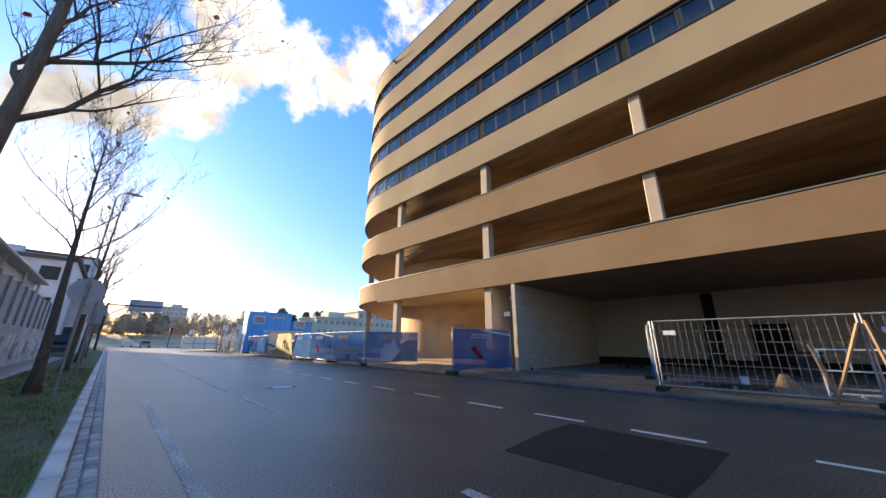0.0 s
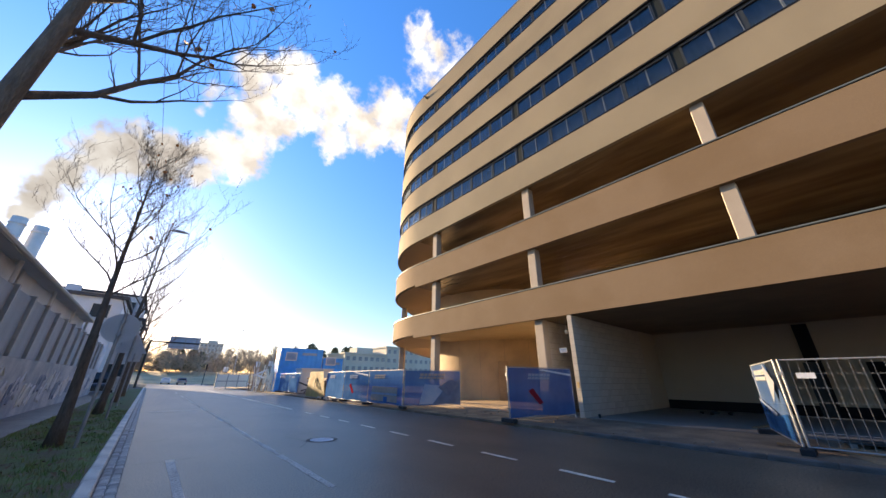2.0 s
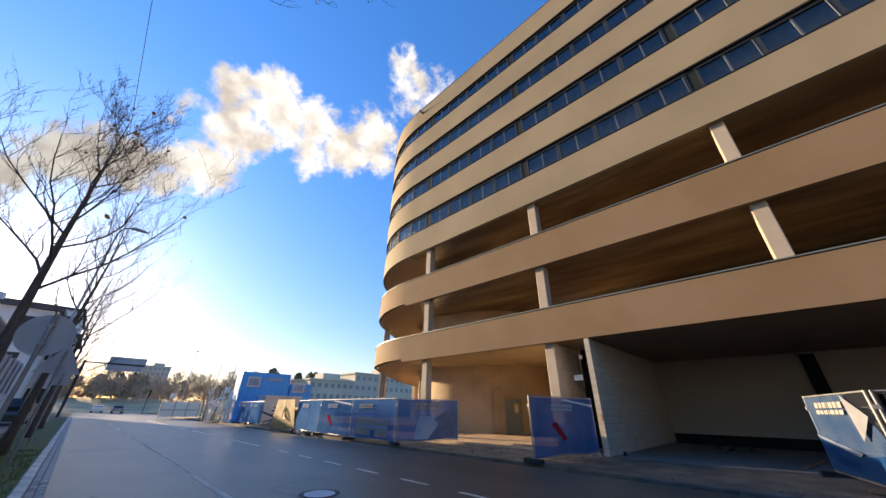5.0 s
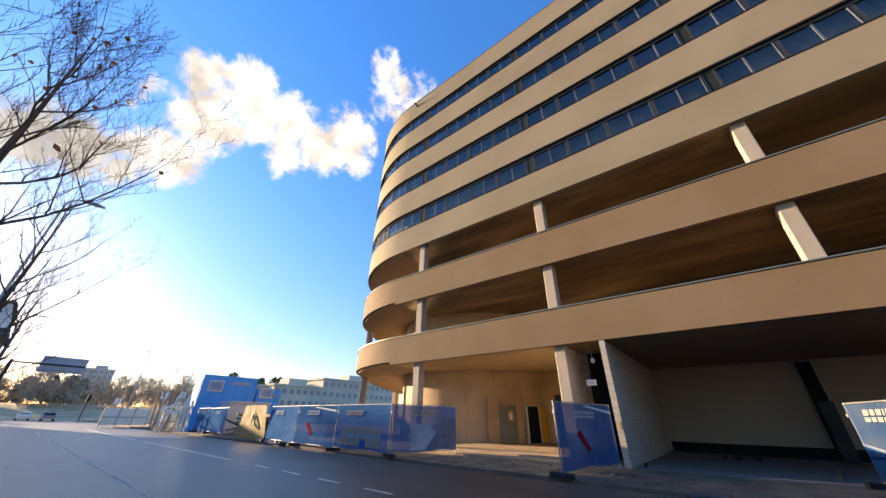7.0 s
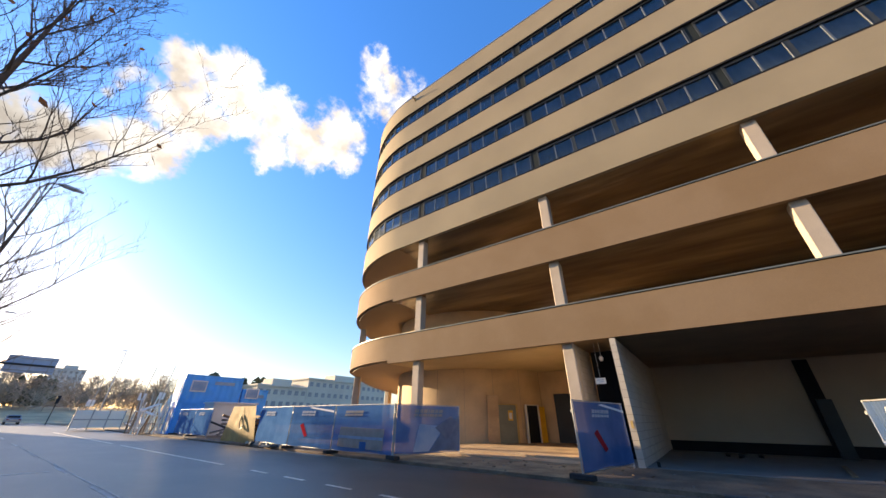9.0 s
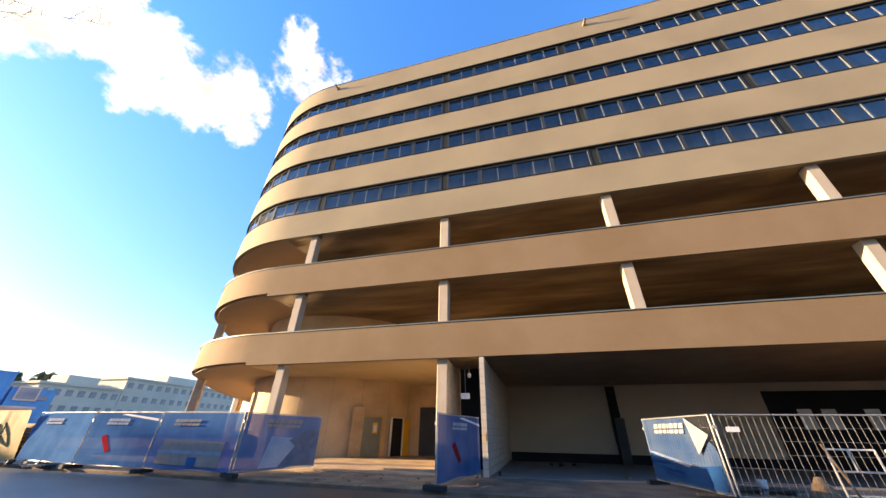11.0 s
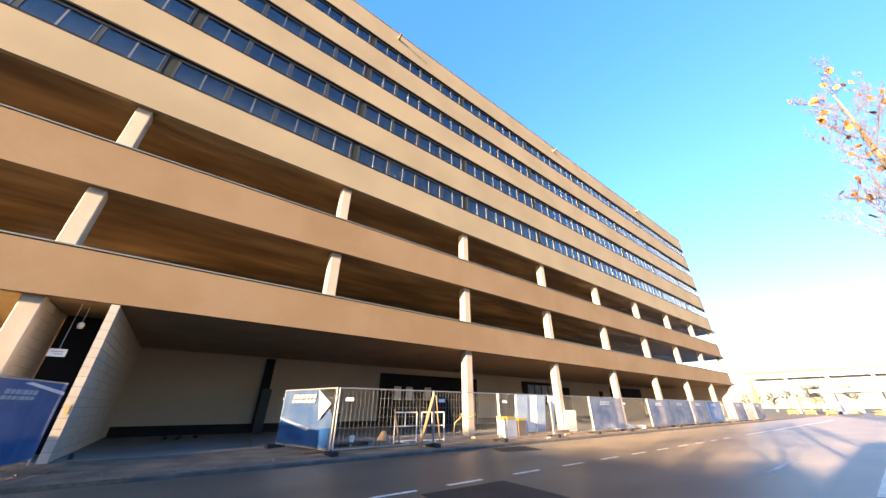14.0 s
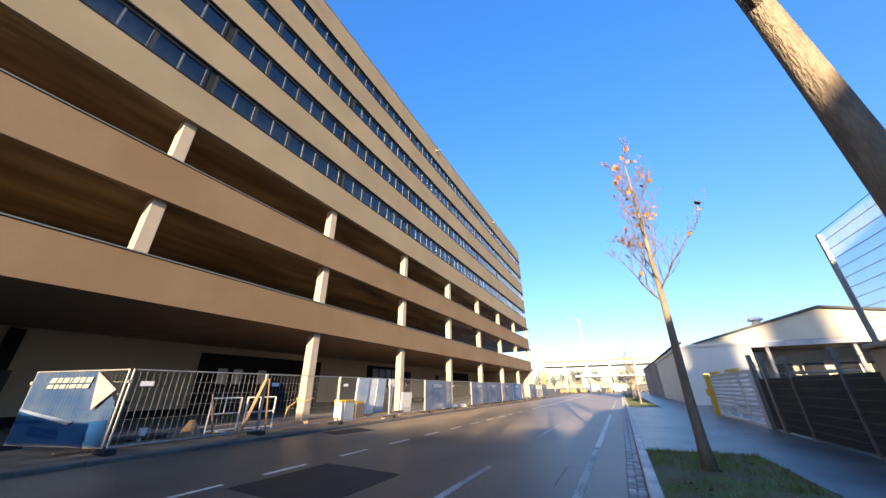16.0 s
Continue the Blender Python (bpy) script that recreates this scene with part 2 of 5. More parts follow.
    b = m.node_tree.nodes["Principled BSDF"]
    b.inputs["Base Color"].default_value = (*tint, 1)
    b.inputs["Roughness"].default_value, b.inputs["Transmission Weight"].default_value, b.inputs["IOR"].default_value = rough, 1.0, 1.5
    return m


def perforated(m, share):
    """Mesh cloth: a share of it is holes."""
    t, n = m.node_tree, m.node_tree.nodes
    hole, mixed = n.new("ShaderNodeBsdfTransparent"), n.new("ShaderNodeMixShader")
    mixed.inputs["Fac"].default_value = share
    t.links.new(n["Principled BSDF"].outputs["BSDF"], mixed.inputs[1])
    t.links.new(hole.outputs["BSDF"], mixed.inputs[2])
    t.links.new(mixed.outputs["Shader"], n["Material Output"].inputs["Surface"])


for m in (BLUE_PRINT, FADED_PRINT):
    perforated(m, 0.08)
for m in (FOLD_PRINT, DEEP_PRINT):
    perforated(m, 0.26)
perforated(SOLID_BLUE, 0.10)
for m in (GREY_BLUE, CREAM_PRINT):
    perforated(m, 0.06)
PANE = glass("window_glass", (0.62, 0.72, 0.78))


# ---------------------------------------------------------------- mesh helpers
class Shape:
    """Vertices and faces gathered for one mesh."""

    def __init__(self):
        self.v, self.f = [], []

    def add(self, verts, faces):
        k = len(self.v)
        self.v += [tuple(p) for p in verts]
        self.f += [tuple(i + k for i in q) for q in faces]
        return self

    def box(self, x0, x1, y0, y1, z0, z1, m=None):
        p = [(x, y, z) for x in (x0, x1) for y in (y0, y1) for z in (z0, z1)]
        if m is not None:
            p = [m @ Vector(q) for q in p]
        return self.add(p, [(0, 1, 3, 2), (4, 6, 7, 5), (0, 4, 5, 1), (2, 3, 7, 6), (0, 2, 6, 4), (1, 5, 7, 3)])

    def bevelled(self, x0, x1, y0, y1, z0, z1, b, m=None):
        """A box with its upper edges chamfered."""
        p = [(x0, y0, z0), (x1, y0, z0), (x1, y1, z0), (x0, y1, z0), (x0, y0, z1 - b), (x1, y0, z1 - b), (x1, y1, z1 - b), (x0, y1, z1 - b),
             (x0 + b, y0 + b, z1), (x1 - b, y0 + b, z1), (x1 - b, y1 - b, z1), (x0 + b, y1 - b, z1)]
        if m is not None:
            p = [m @ Vector(q) for q in p]
        f = [(3, 2, 1, 0), (8, 9, 10, 11)]
        for i in range(4):
            j = (i + 1) % 4
            f += [(i, j, 4 + j, 4 + i), (4 + i, 4 + j, 8 + j, 8 + i)]
        return self.add(p, f)

    def tube(self, points, radii, sides=8, cap=True):
        pts = [Vector(p) for p in points]
        rings, up = [], None
        for i, p in enumerate(pts):
            d = (pts[min(i + 1, len(pts) - 1)] - pts[max(i - 1, 0)]).normalized()
            if up is None:
                up = d.orthogonal().normalized()
            up = (up - d * up.dot(d))
            up = up.normalized() if up.length > 1e-5 else d.orthogonal().normalized()
            side = d.cross(up)
            r = radii[i] if isinstance(radii, (list, tuple)) else radii
            rings.append([p + r * (math.cos(2 * math.pi * k / sides) * up + math.sin(2 * math.pi * k / sides) * side) for k in range(sides)])
        f = []
        for i in range(len(rings) - 1):
            for k in range(sides):
                k2 = (k + 1) % sides
                f.append((i * sides + k, i * sides + k2, (i + 1) * sides + k2, (i + 1) * sides + k))
        if cap:
            f += [tuple(reversed(range(sides))), tuple((len(rings) - 1) * sides + k for k in range(sides))]
        return self.add([q for r in rings for q in r], f)

    def prism(self, poly, z0, z1):
        n = len(poly)
        f = [tuple(reversed(range(n))), tuple(n + i for i in range(n))]
        f += [(i, (i + 1) % n, n + (i + 1) % n, n + i) for i in range(n)]
        return self.add([(x, y, z0) for x, y in poly] + [(x, y, z1) for x, y in poly], f)

    def mesh(self, name, mat, smooth=False):
        me = bpy.data.meshes.new(name)
        me.from_pydata(self.v, [], self.f)
        if mat:
            me.materials.append(mat)
        if smooth:
            me.polygons.foreach_set("use_smooth", [True] * len(me.polygons))
        me.update()
        return me


def part(name, shape, mat, parent, label="", smooth=False, at=None):
    """One mesh under a thing or a part. shape: a Shape or a ready mesh."""
    ob = new(name, shape if isinstance(shape, bpy.types.Mesh) else shape.mesh(name, mat, smooth))
    ob.parent = parent
    if at is not None:
        ob.matrix_basis = at
    if label:
        tagged(ob, label=label)
    return ob


def thing(name, label, category, at=None, group="", kind=""):
    ob = new(name)
    ob.empty_display_size = 0.3
    if at is not None:
        ob.matrix_basis = at
    return tagged(ob, label, category, group, kind)


def solid(name, shape, mat, label, category="", kind="", group="", at=None, smooth=False):
    ob = new(name, shape.mesh(name, mat, smooth))
    if at is not None:
        ob.matrix_basis = at
    return tagged(ob, label, category, group, kind)


# ---------------------------------------------------------------- ground
solid("ground", Shape().box(-1500, 1500, -1500, 1500, -1.0, -0.06), FIELD, "flat open brown ground reaching the horizon", "ground", "structure")
solid("road", Shape().box(0, 10.5, -170, 170, -0.5, 0.0), ASPHALT, "worn grey asphalt road in low sunlight", "road", "structure")
solid("pavement", Shape().box(-4.1, -2.2, -110, 75, -0.5, 0.10), PAVING, "damp grey asphalt footpath", "pavement", "structure")
solid("crossing", Shape().box(-2.2, -0.17, -22.5, -3.1, -0.5, 0.10), PAVING, "damp asphalt driveway between two grass strips", "pavement", "structure")
solid("yard_ground", Shape().box(-60, -4.1, -110, 10, -0.5, 0.08), PAVING, "asphalt yard behind the fence", "ground", "structure")
solid("site_ground", Shape().box(10.66, 14.62, -75, 75, -0.5, 0.07), DIRT, "churned brown building site earth along the kerb", "ground", "structure")
# both aprons paint sunlit ground over the darker site earth
solid("site_apron", Shape().prism([(10.67, 10.4), (12.2, 9.9), (14.61, 9.95), (14.61, 22), (10.9, 21.4)], 0.0, 0.078), APRON, "sandy earth before the round end, low sunlight in its colour", "ground", "structure")
solid("site_apron", Shape().prism([(11.2, 1.5), (11.15, -57), (14.61, -57), (14.61, 1.9), (12.6, 2.1)][::-1], 0.0, 0.078), APRON, "sandy earth along the mesh fence, low sunlight in its colour", "ground", "structure")
solid("site_yard", Shape().box(14.62, 60, 36, 75, -0.5, 0.05), DIRT, "earth yard of the building site", "ground", "structure")


def verge(y0, y1, seed):
    rng = random.Random(seed)
    s = Shape()
    n, w = int((y1 - y0) / 0.35), 7
    for i in range(n + 1):
        for j in range(w + 1):
            x = -2.2 + 2.03 * j / w
            y = y0 + (y1 - y0) * i / n
            edge = j in (0, w) or i in (0, n)
            s.v.append((x, y, 0.09 if edge else 0.10 + 0.05 * noise.noise(Vector((x, y * 0.8, seed))) + 0.02 * rng.random()))
    for i in range(n):
        for j in range(w):
            a = i * (w + 1) + j
            s.f.append((a, a + 1, a + w + 2, a + w + 1))
    solid("grass_verge", s, GRASS_SOIL, "thin patchy grass and soil strip beside the kerb", "ground", "structure", smooth=True)


verge(-3.1, 60, 1)
verge(-75, -22.5, 2)

# grass blades, dense near the path and thinner further off
blades = Shape()
_r = random.Random(5)
for _ in range(26000):
    y = -3.0 + 26 * _r.random() ** 1.3 if _r.random() < 0.9 else _r.uniform(-45, -22.6)
    x = _r.uniform(-2.15, -0.2)
    if noise.noise(Vector((x * 1.1, y * 0.9, 3.0))) < -0.12 and _r.random() < 0.85:
        continue
    h, a, lean = _r.uniform(0.03, 0.11), _r.uniform(0, 6.28), _r.uniform(-0.05, 0.05)
    c, sn = math.cos(a) * 0.008, math.sin(a) * 0.008
    blades.add([(x - c, y - sn, 0.08), (x + c, y + sn, 0.08), (x + lean, y + lean, 0.10 + h)], [(0, 1, 2)])
solid("grass", blades, BLADE, "short green and yellowed grass tufts", "grass", "stuff")

# fallen leaves on the verge
litter = Shape()
for _ in range(500):
    x, y = _r.uniform(-2.1, -0.25), _r.choice((_r.gauss(1.2, 1.6), _r.gauss(11, 4), _r.uniform(-3, 30)))
    if y < -3:
        continue
    a, l = _r.uniform(0, 6.28), _r.uniform(0.03, 0.06)
    m = pose(x, y, 0.155 + 0.02 * _r.random(), _r.uniform(-25, 25), _r.uniform(-25, 25), math.degrees(a))
    litter.add([m @ Vector(p) for p in ((-l, 0, 0), (0, -l * 0.6, 0.005), (l, 0, 0), (0, l * 0.6, 0.006))], [(0, 1, 2, 3)])
solid("leaf_litter", litter, material("brown_leaf", (0.16, 0.08, 0.03), 0.8), "fallen brown leaves scattered on the verge", "leaves", "stuff")


# road markings, 3 mm thick
def marking(y0, y1, x, w, mat, label, group):
    s = Shape()
    n = max(1, int((y1 - y0) / 0.5))
    rng = random.Random(int(y0 * 10))
    for i in range(n):
        a, b = y0 + (y1 - y0) * i / n, y0 + (y1 - y0) * (i + 1) / n
        s.box(x - w / 2 + rng.uniform(-0.006, 0.006), x + w / 2 + rng.uniform(-0.006, 0.006), a, b, 0.0, 0.004)
    return solid("lane_marking", s, mat, label, "road marking", "structure", group)


for k in range(19):
    top = 18.85 - 1.935 * k if k < 8 else 5.30 - 1.72 * (k - 7) if k < 10 else 1.86 - 2.0 * (k - 9)
    marking(top - 0.97, top, 6.31, 0.10, PAINT, "short white painted lane dash", "short lane dashes")
marking(20.9, 34, 6.33, 0.12, PAINT, "long white painted lane line", "long lane lines")
marking(36, 58, 6.33, 0.12, PAINT, "long white painted lane line", "long lane lines")
marking(-62, -20.5, 6.33, 0.12, PAINT, "long white painted lane line", "long lane lines")
marking(-15.9, -3.7, 0.90, 0.13, PAINT, "fresh white painted edge line", "edge lines")
marking(-3.4, 10.3, 0.91, 0.13, WORN_PAINT, "almost worn away edge line", "edge lines")
marking(10.3, 10.5, 0.91, 0.16, PAINT, "bright end of a worn edge line", "edge lines")
for k in range(5):
    marking(-21.5 - 4.0 * k, -19.8 - 4.0 * k, 0.90, 0.12, PAINT, "white painted edge dash", "edge dashes")
for a, b in ((-9.5, -5.2), (-0.5, 2.3), (6.9, 9.7), (10.2, 15.3), (17, 19), (22, 24.5), (29, 31.5), (37, 40), (46, 49)):
    marking(a, b, 2.70, 0.12, WORN_PAINT, "worn grey centre line dash", "centre line dashes")
marking(9.75, 10.15, 2.70, 0.06, WORN_PAINT, "thin worn remnant of the centre line", "centre line dashes")
marking(15.35, 36.0, 2.76, 0.05, WORN_PAINT, "thin worn remnant of the centre line", "centre line dashes")
s = Shape()
s.box(0.5, 2.4, 22.9, 23.1, 0.0, 0.004)
solid("stop_line", s, WORN_PAINT, "worn white cross line on the road", "road marking", "structure")

patch = Shape()
patch.prism([(3.97, 0.80), (4.6, 0.72), (5.95, 0.62), (6.0, 2.72), (5.2, 2.78), (3.95, 2.7)], 0.0, 0.005)
solid("asphalt_patch", patch, PATCH, "fresh black asphalt repair patch in the road", "road patch", "structure")
patch = Shape()
patch.prism([(8.9, -4.7), (10.2, -5.2), (10.3, -3.4), (9.3, -3.0)], 0.0, 0.005)
solid("asphalt_patch", patch, PATCH, "small dark asphalt repair by the kerb", "road patch", "structure")
# cracks and joints
s = Shape()
for pts in ([(0.35, 10.45), (0.9, 10.4), (1.6, 10.55)], [(0.3, 13.5), (0.7, 13.2), (1.0, 13.6)], [(3.3, 10.2), (3.7, 10.9), (3.5, 12.0), (4.6, 12.6), (5.1, 12.2)],
            [(0.45, -1.0), (1.3, -1.1), (1.3, 0.4)]):
    for p, q in zip(pts, pts[1:]):
        d = (Vector((*q, 0)) - Vector((*p, 0)))
        nrm = Vector((-d.y, d.x, 0)).normalized() * 0.008
        a, b = Vector((*p, 0.003)), Vector((*q, 0.003))
        s.add([a - nrm, b - nrm, b + nrm, a + nrm], [(0, 1, 2, 3)])
solid("road_cracks", s, PATCH, "tar-filled cracks and seams in the asphalt", "road crack", "structure")

# manhole
mh = thing("manhole_cover", "round grey cast iron manhole cover with a concrete ring", "manhole", pose(4.1, 10.95, 0))
ring = Shape()
for k in range(32):
    a0, a1 = 2 * math.pi * k / 32, 2 * math.pi * (k + 1) / 32
    ring.add([(0.30 * math.cos(a0), 0.30 * math.sin(a0), 0.006), (0.40 * math.cos(a0), 0.40 * math.sin(a0), 0.006),
              (0.40 * math.cos(a1), 0.40 * math.sin(a1), 0.006), (0.30 * math.cos(a1), 0.30 * math.sin(a1), 0.006)], [(0, 1, 2, 3)])
part("rim", ring, PATCH, mh)
lid = Shape().prism([(0.30 * math.cos(2 * math.pi * k / 32), 0.30 * math.sin(2 * math.pi * k / 32)) for k in range(32)], 0.0, 0.008)
for i in range(-4, 5):
    for j in range(-4, 5):
        if i * i + j * j < 17:
            lid.box(i * 0.06 - 0.02, i * 0.06 + 0.02, j * 0.06 - 0.02, j * 0.06 + 0.02, 0.008, 0.012)
# pale grey puts the iron lid's bright reflection into its colour
part("lid", lid, HALL_GREY, mh)

# ---------------------------------------------------------------- the large building
FX, CX, CY = 14.38, 24.4, 21.5          # facade plane, centre of the round end
R0 = CX - FX
Y_END, X_BACK = -60.5, 34.4
SPAN = 8.6
COLS = [2.25 + SPAN * k for k in range(-7, 3)]     # column lines along the street


def outline(o, arc=110):
    """The building's closed outline, o metres outside the facade plane; clockwise from the far corner. Returns points and which lie on the arc."""
    pts = []
    r = 3.0
    for k in range(9):
        a = math.pi * 1.5 - (math.pi / 2) * k / 8
        pts.append((FX + r + (r + o) * math.cos(a), Y_END + r + (r + o) * math.sin(a), 0))
    pts.append((FX - o, CY, 0))
    for k in range(arc + 1):
        a = math.pi - math.pi * k / arc
        pts.append((CX + (R0 + o) * math.cos(a), CY + (R0 + o) * math.sin(a), 1))
    pts.append((X_BACK + o, Y_END - o, 0))
    return pts


def band(z0, z1, o_out, o_in, lift=0.0):
    """A wall ring between two heights; on the round end its lower edge lies higher by lift."""
    a, b = outline(o_out), outline(o_in)
    n = len(a)
    s = Shape()
    for (x, y, c), (u, v, _) in zip(a, b):
        zb = z0 + lift * c
        s.v += [(x, y, zb), (x, y, z1), (u, v, z1), (u, v, zb)]
    for i in range(n):
        j = (i + 1) % n
        for k in range(4):
            l = (k + 1) % 4
            s.f.append((4 * i + k, 4 * j + k, 4 * j + l, 4 * i + l))
    return s


tower = thing("office_building", "long beige building with open parking decks below four window rows", "building")
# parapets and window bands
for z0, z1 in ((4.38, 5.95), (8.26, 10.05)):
    part("parapet_band", band(z0, z1, 0.0, -0.22, 0.17), DECK_PLASTER, tower, "darker brown plaster band")
for z0, z1 in ((12.22, 14.08), (15.62, 17.63), (19.22, 21.20), (22.77, 24.85), (26.33, 28.45)):
    part("parapet_band", band(z0, z1, 0.0, -0.22), PLASTER, tower, "smooth beige plaster band")
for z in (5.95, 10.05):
    # solid black ring paints the shade of the gap
    part("coping_gap", band(z + 0.002, z + 0.035, -0.01, -0.21), DARK, tower, "black ring painted for the shaded gap under the coping")
    part("coping", band(z + 0.036, z + 0.085, 0.04, -0.26), PANEL_METAL, tower, "grey metal coping")
part("roof_edge", band(28.452, 28.55, 0.04, -0.30), ALU, tower, "pale metal roof edge")
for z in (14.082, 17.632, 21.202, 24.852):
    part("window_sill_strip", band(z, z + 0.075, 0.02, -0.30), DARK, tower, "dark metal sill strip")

# floors: flat slabs up to the round end, then ramps that wind round the core
def slab(z0, z1, x0=FX + 0.22):
    return Shape().box(x0 + 0.003, X_BACK - 0.23, Y_END + 0.3, CY, z0, z1)


for z in (4.40, 8.28):
    part("deck_slab", slab(z, z + 0.34), SOFFIT if z > 5 else GARAGE_SOFFIT, tower, "brown plastered deck slab")
part("deck_slab", slab(12.24, 12.6), SOFFIT, tower, "brown plastered deck slab")
for z in (4.745, 8.625):
    # pale floor added to throw light up onto the soffit
    part("deck_floor", slab(z, z + 0.03, FX + 0.30), SUNLIT_TAN, tower, "pale concrete deck floor, added to bounce light upward")
full = outline(-0.23)
part("roof_slab", Shape().prism([(x, y) for x, y, _ in full][::-1], 27.95, 28.2), ROOFING, tower)
part("office_floor", Shape().prism([(x, y) for x, y, _ in full][::-1], 12.75, 13.0), SOFFIT, tower)
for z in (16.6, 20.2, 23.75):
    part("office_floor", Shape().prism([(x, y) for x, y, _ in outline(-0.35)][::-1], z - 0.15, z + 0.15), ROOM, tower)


def ramp(z_top):
    """A winding slab between core and parapet that falls as it goes round the end."""
    s, n = Shape(), 90
    for k in range(n + 1):
        a = math.pi * (1 - k / n)
        deg = 180.0 * k / n
        z = z_top - (0.12 * deg / 55 if deg < 55 else 0.12 + 1.35 * (deg - 55) / 65 if deg < 120 else 1.47 + 0.9 * (deg - 120) / 60)
        for r in (6.1, R0 - 0.24):
            x, y = CX + r * math.cos(a), CY + r * math.sin(a) + 0.004
            s.v += [(x, y, z), (x, y, z + 0.34)]
    for k in range(n):
        a, b = 4 * k, 4 * (k + 1)
        s.f += [(a, b, b + 2, a + 2), (a + 1, a + 3, b + 3, b + 1), (a, a + 1, b + 1, b), (a + 2, b + 2, b + 3, a + 3)]
    return s


for z in (4.52, 8.41, 12.24):
    part("ramp_slab", ramp(z), RAMP_SOFFIT, tower, "curved underside of a winding ramp")

core = Shape().tube([(CX, CY, 0.05), (CX, CY, 12.3)], 6.2, 72, cap=False)
core_ob = part("ramp_core", core, CORE_CONCRETE, tower, "round sand-coloured concrete ramp core", smooth=True)
joint = Shape()
for a in (188, 205, 222, 239, 256):
    c, sn = math.cos(radians(a)), math.sin(radians(a))
    m = Matrix.Translation((CX + 6.2 * c, CY + 6.2 * sn, 0)) @ Matrix.Rotation(radians(a), 4, "Z")
    joint.box(-0.01, 0.004, -0.006, 0.006, 0.2, 4.36, m)
part("formwork_seam", joint, MORTAR, core_ob)

# columns
col_mesh = {}
for name, z0, z1 in (("low", 0.05, 4.40), ("mid", 4.74, 8.28), ("top", 8.62, 12.24)):
    s = Shape()
    w, b = 0.24, 0.03
    s.prism([(-w, -w + b), (-w + b, -w), (w - b, -w), (w, -w + b), (w, w - b), (w - b, w), (-w + b, w), (-w, w - b)], z0, z1 - 0.09)
    s.box(-w + 0.02, w - 0.02, -w + 0.02, w - 0.02, z1 - 0.09, z1)
    col_mesh[name] = s.mesh("column", CONCRETE)
places = [(FX + 0.25 + 0.24, y, 0) for y in COLS]
for a in (129, 92, 55):
    places.append((CX + (R0 - 0.5) * math.cos(radians(a)), CY + (R0 - 0.5) * math.sin(radians(a)), a))
for x, y, a in places:
    for name in ("low", "mid", "top"):
        if name == "low" and abs(y - 2.25) < 0.1:
            continue                       # the wide bay of the entrance has no column here
        part("column", col_mesh[name], None, tower, "pale concrete column", at=pose(x, y, 0, 0, 0, a))

# window rows
def window_meshes(w, h):
    """The frame with its middle bar, a paler strip painted for the sunlit reveal on its far side, and the two panes."""
    fr, rv = Shape(), Shape()
    fr.box(-w / 2, w / 2, 0.11, 0.19, h - 0.22, h)
    fr.box(-w / 2, w / 2, 0.07, 0.109, h - 0.27, h - 0.23)
    fr.box(-w / 2, w / 2, 0.11, 0.19, 0.05, 0.12)
    fr.box(-w / 2, -w / 2 + 0.09, 0.11, 0.19, 0.12, h - 0.22)
    fr.box(w / 2 - 0.09, w / 2, 0.11, 0.19, 0.12, h - 0.22)
    mb = Shape().box(-0.032, 0.032, 0.125, 0.18, 0.12, h - 0.22)
    # the sun on the reveal is drawn as a strip of lighter metal
    rv.box(w / 2 - 0.116, w / 2 - 0.092, 0.10, 0.142, 0.12, h - 0.22)
    p = Shape().box(-w / 4 + 0.03, w / 4 - 0.04, 0.143, 0.151, 0.12, h - 0.22)
    return fr.mesh("frame", DARK_METAL), rv.mesh("lit_reveal", MULLION), mb.mesh("middle_bar", MULLION), p.mesh("pane", PANE)


def window(mx, meshes, w):
    """One double window; its local x runs along the facade and y into the building."""
    fr, rv, mb, pn = meshes
    ob = part("window", fr, None, tower, at=mx)
    part("lit_reveal", rv, None, ob, "thin paler strip drawn for the sunlit reveal")
    part("middle_bar", mb, None, ob, "thin aluminium middle bar")
    for k in (-1, 1):
        q = part("pane", pn, None, ob, at=pose(k * w / 4, 0, 0))
        q.visible_shadow = False


ROWS = ((14.08, 15.62), (17.63, 19.22), (21.20, 22.77), (24.85, 26.33))
for row, (z0, z1) in enumerate(ROWS):
    h = z1 - z0
    W = (SPAN - 0.36) / 4
    flat = window_meshes(W, h)
    pier = Shape().box(-0.18, 0.18, 0.13, 0.2, 0.05, h)
    pier_me = pier.mesh("pier_panel", PIER_METAL)
    for y in COLS:
        base = pose(FX, y, z0, 0, 0, -90)            # local x along -y, local y into the building
        part("pier_panel", pier_me, None, tower, "dark grey-green metal pier panel", at=base)
        for k in range(4):
            yy = y - 0.18 - W * (k + 0.5)
            if yy < -57.4:
                continue
            window(pose(FX, yy, z0, 0, 0, -90), flat, W)
    # the short stretch before the round end, then the round end itself
    n, a_step = 16, math.pi / 16
    first = CY - (COLS[-1] + 0.18)
    if first > 0.6:
        extra = window_meshes(first, h)
        window(pose(FX, COLS[-1] + 0.18 + first / 2, z0, 0, 0, -90), extra, first)
    w_arc = 2 * R0 * math.tan(a_step / 2) * 0.985
    bent = window_meshes(w_arc, h)
    for k in range(n):
        a = math.pi - a_step * (k + 0.5)
        rr = R0 * math.cos(a_step / 2)
        window(pose(CX + rr * math.cos(a), CY + rr * math.sin(a), z0, 0, 0, math.degrees(a) - 90 + 180), bent, w_arc)
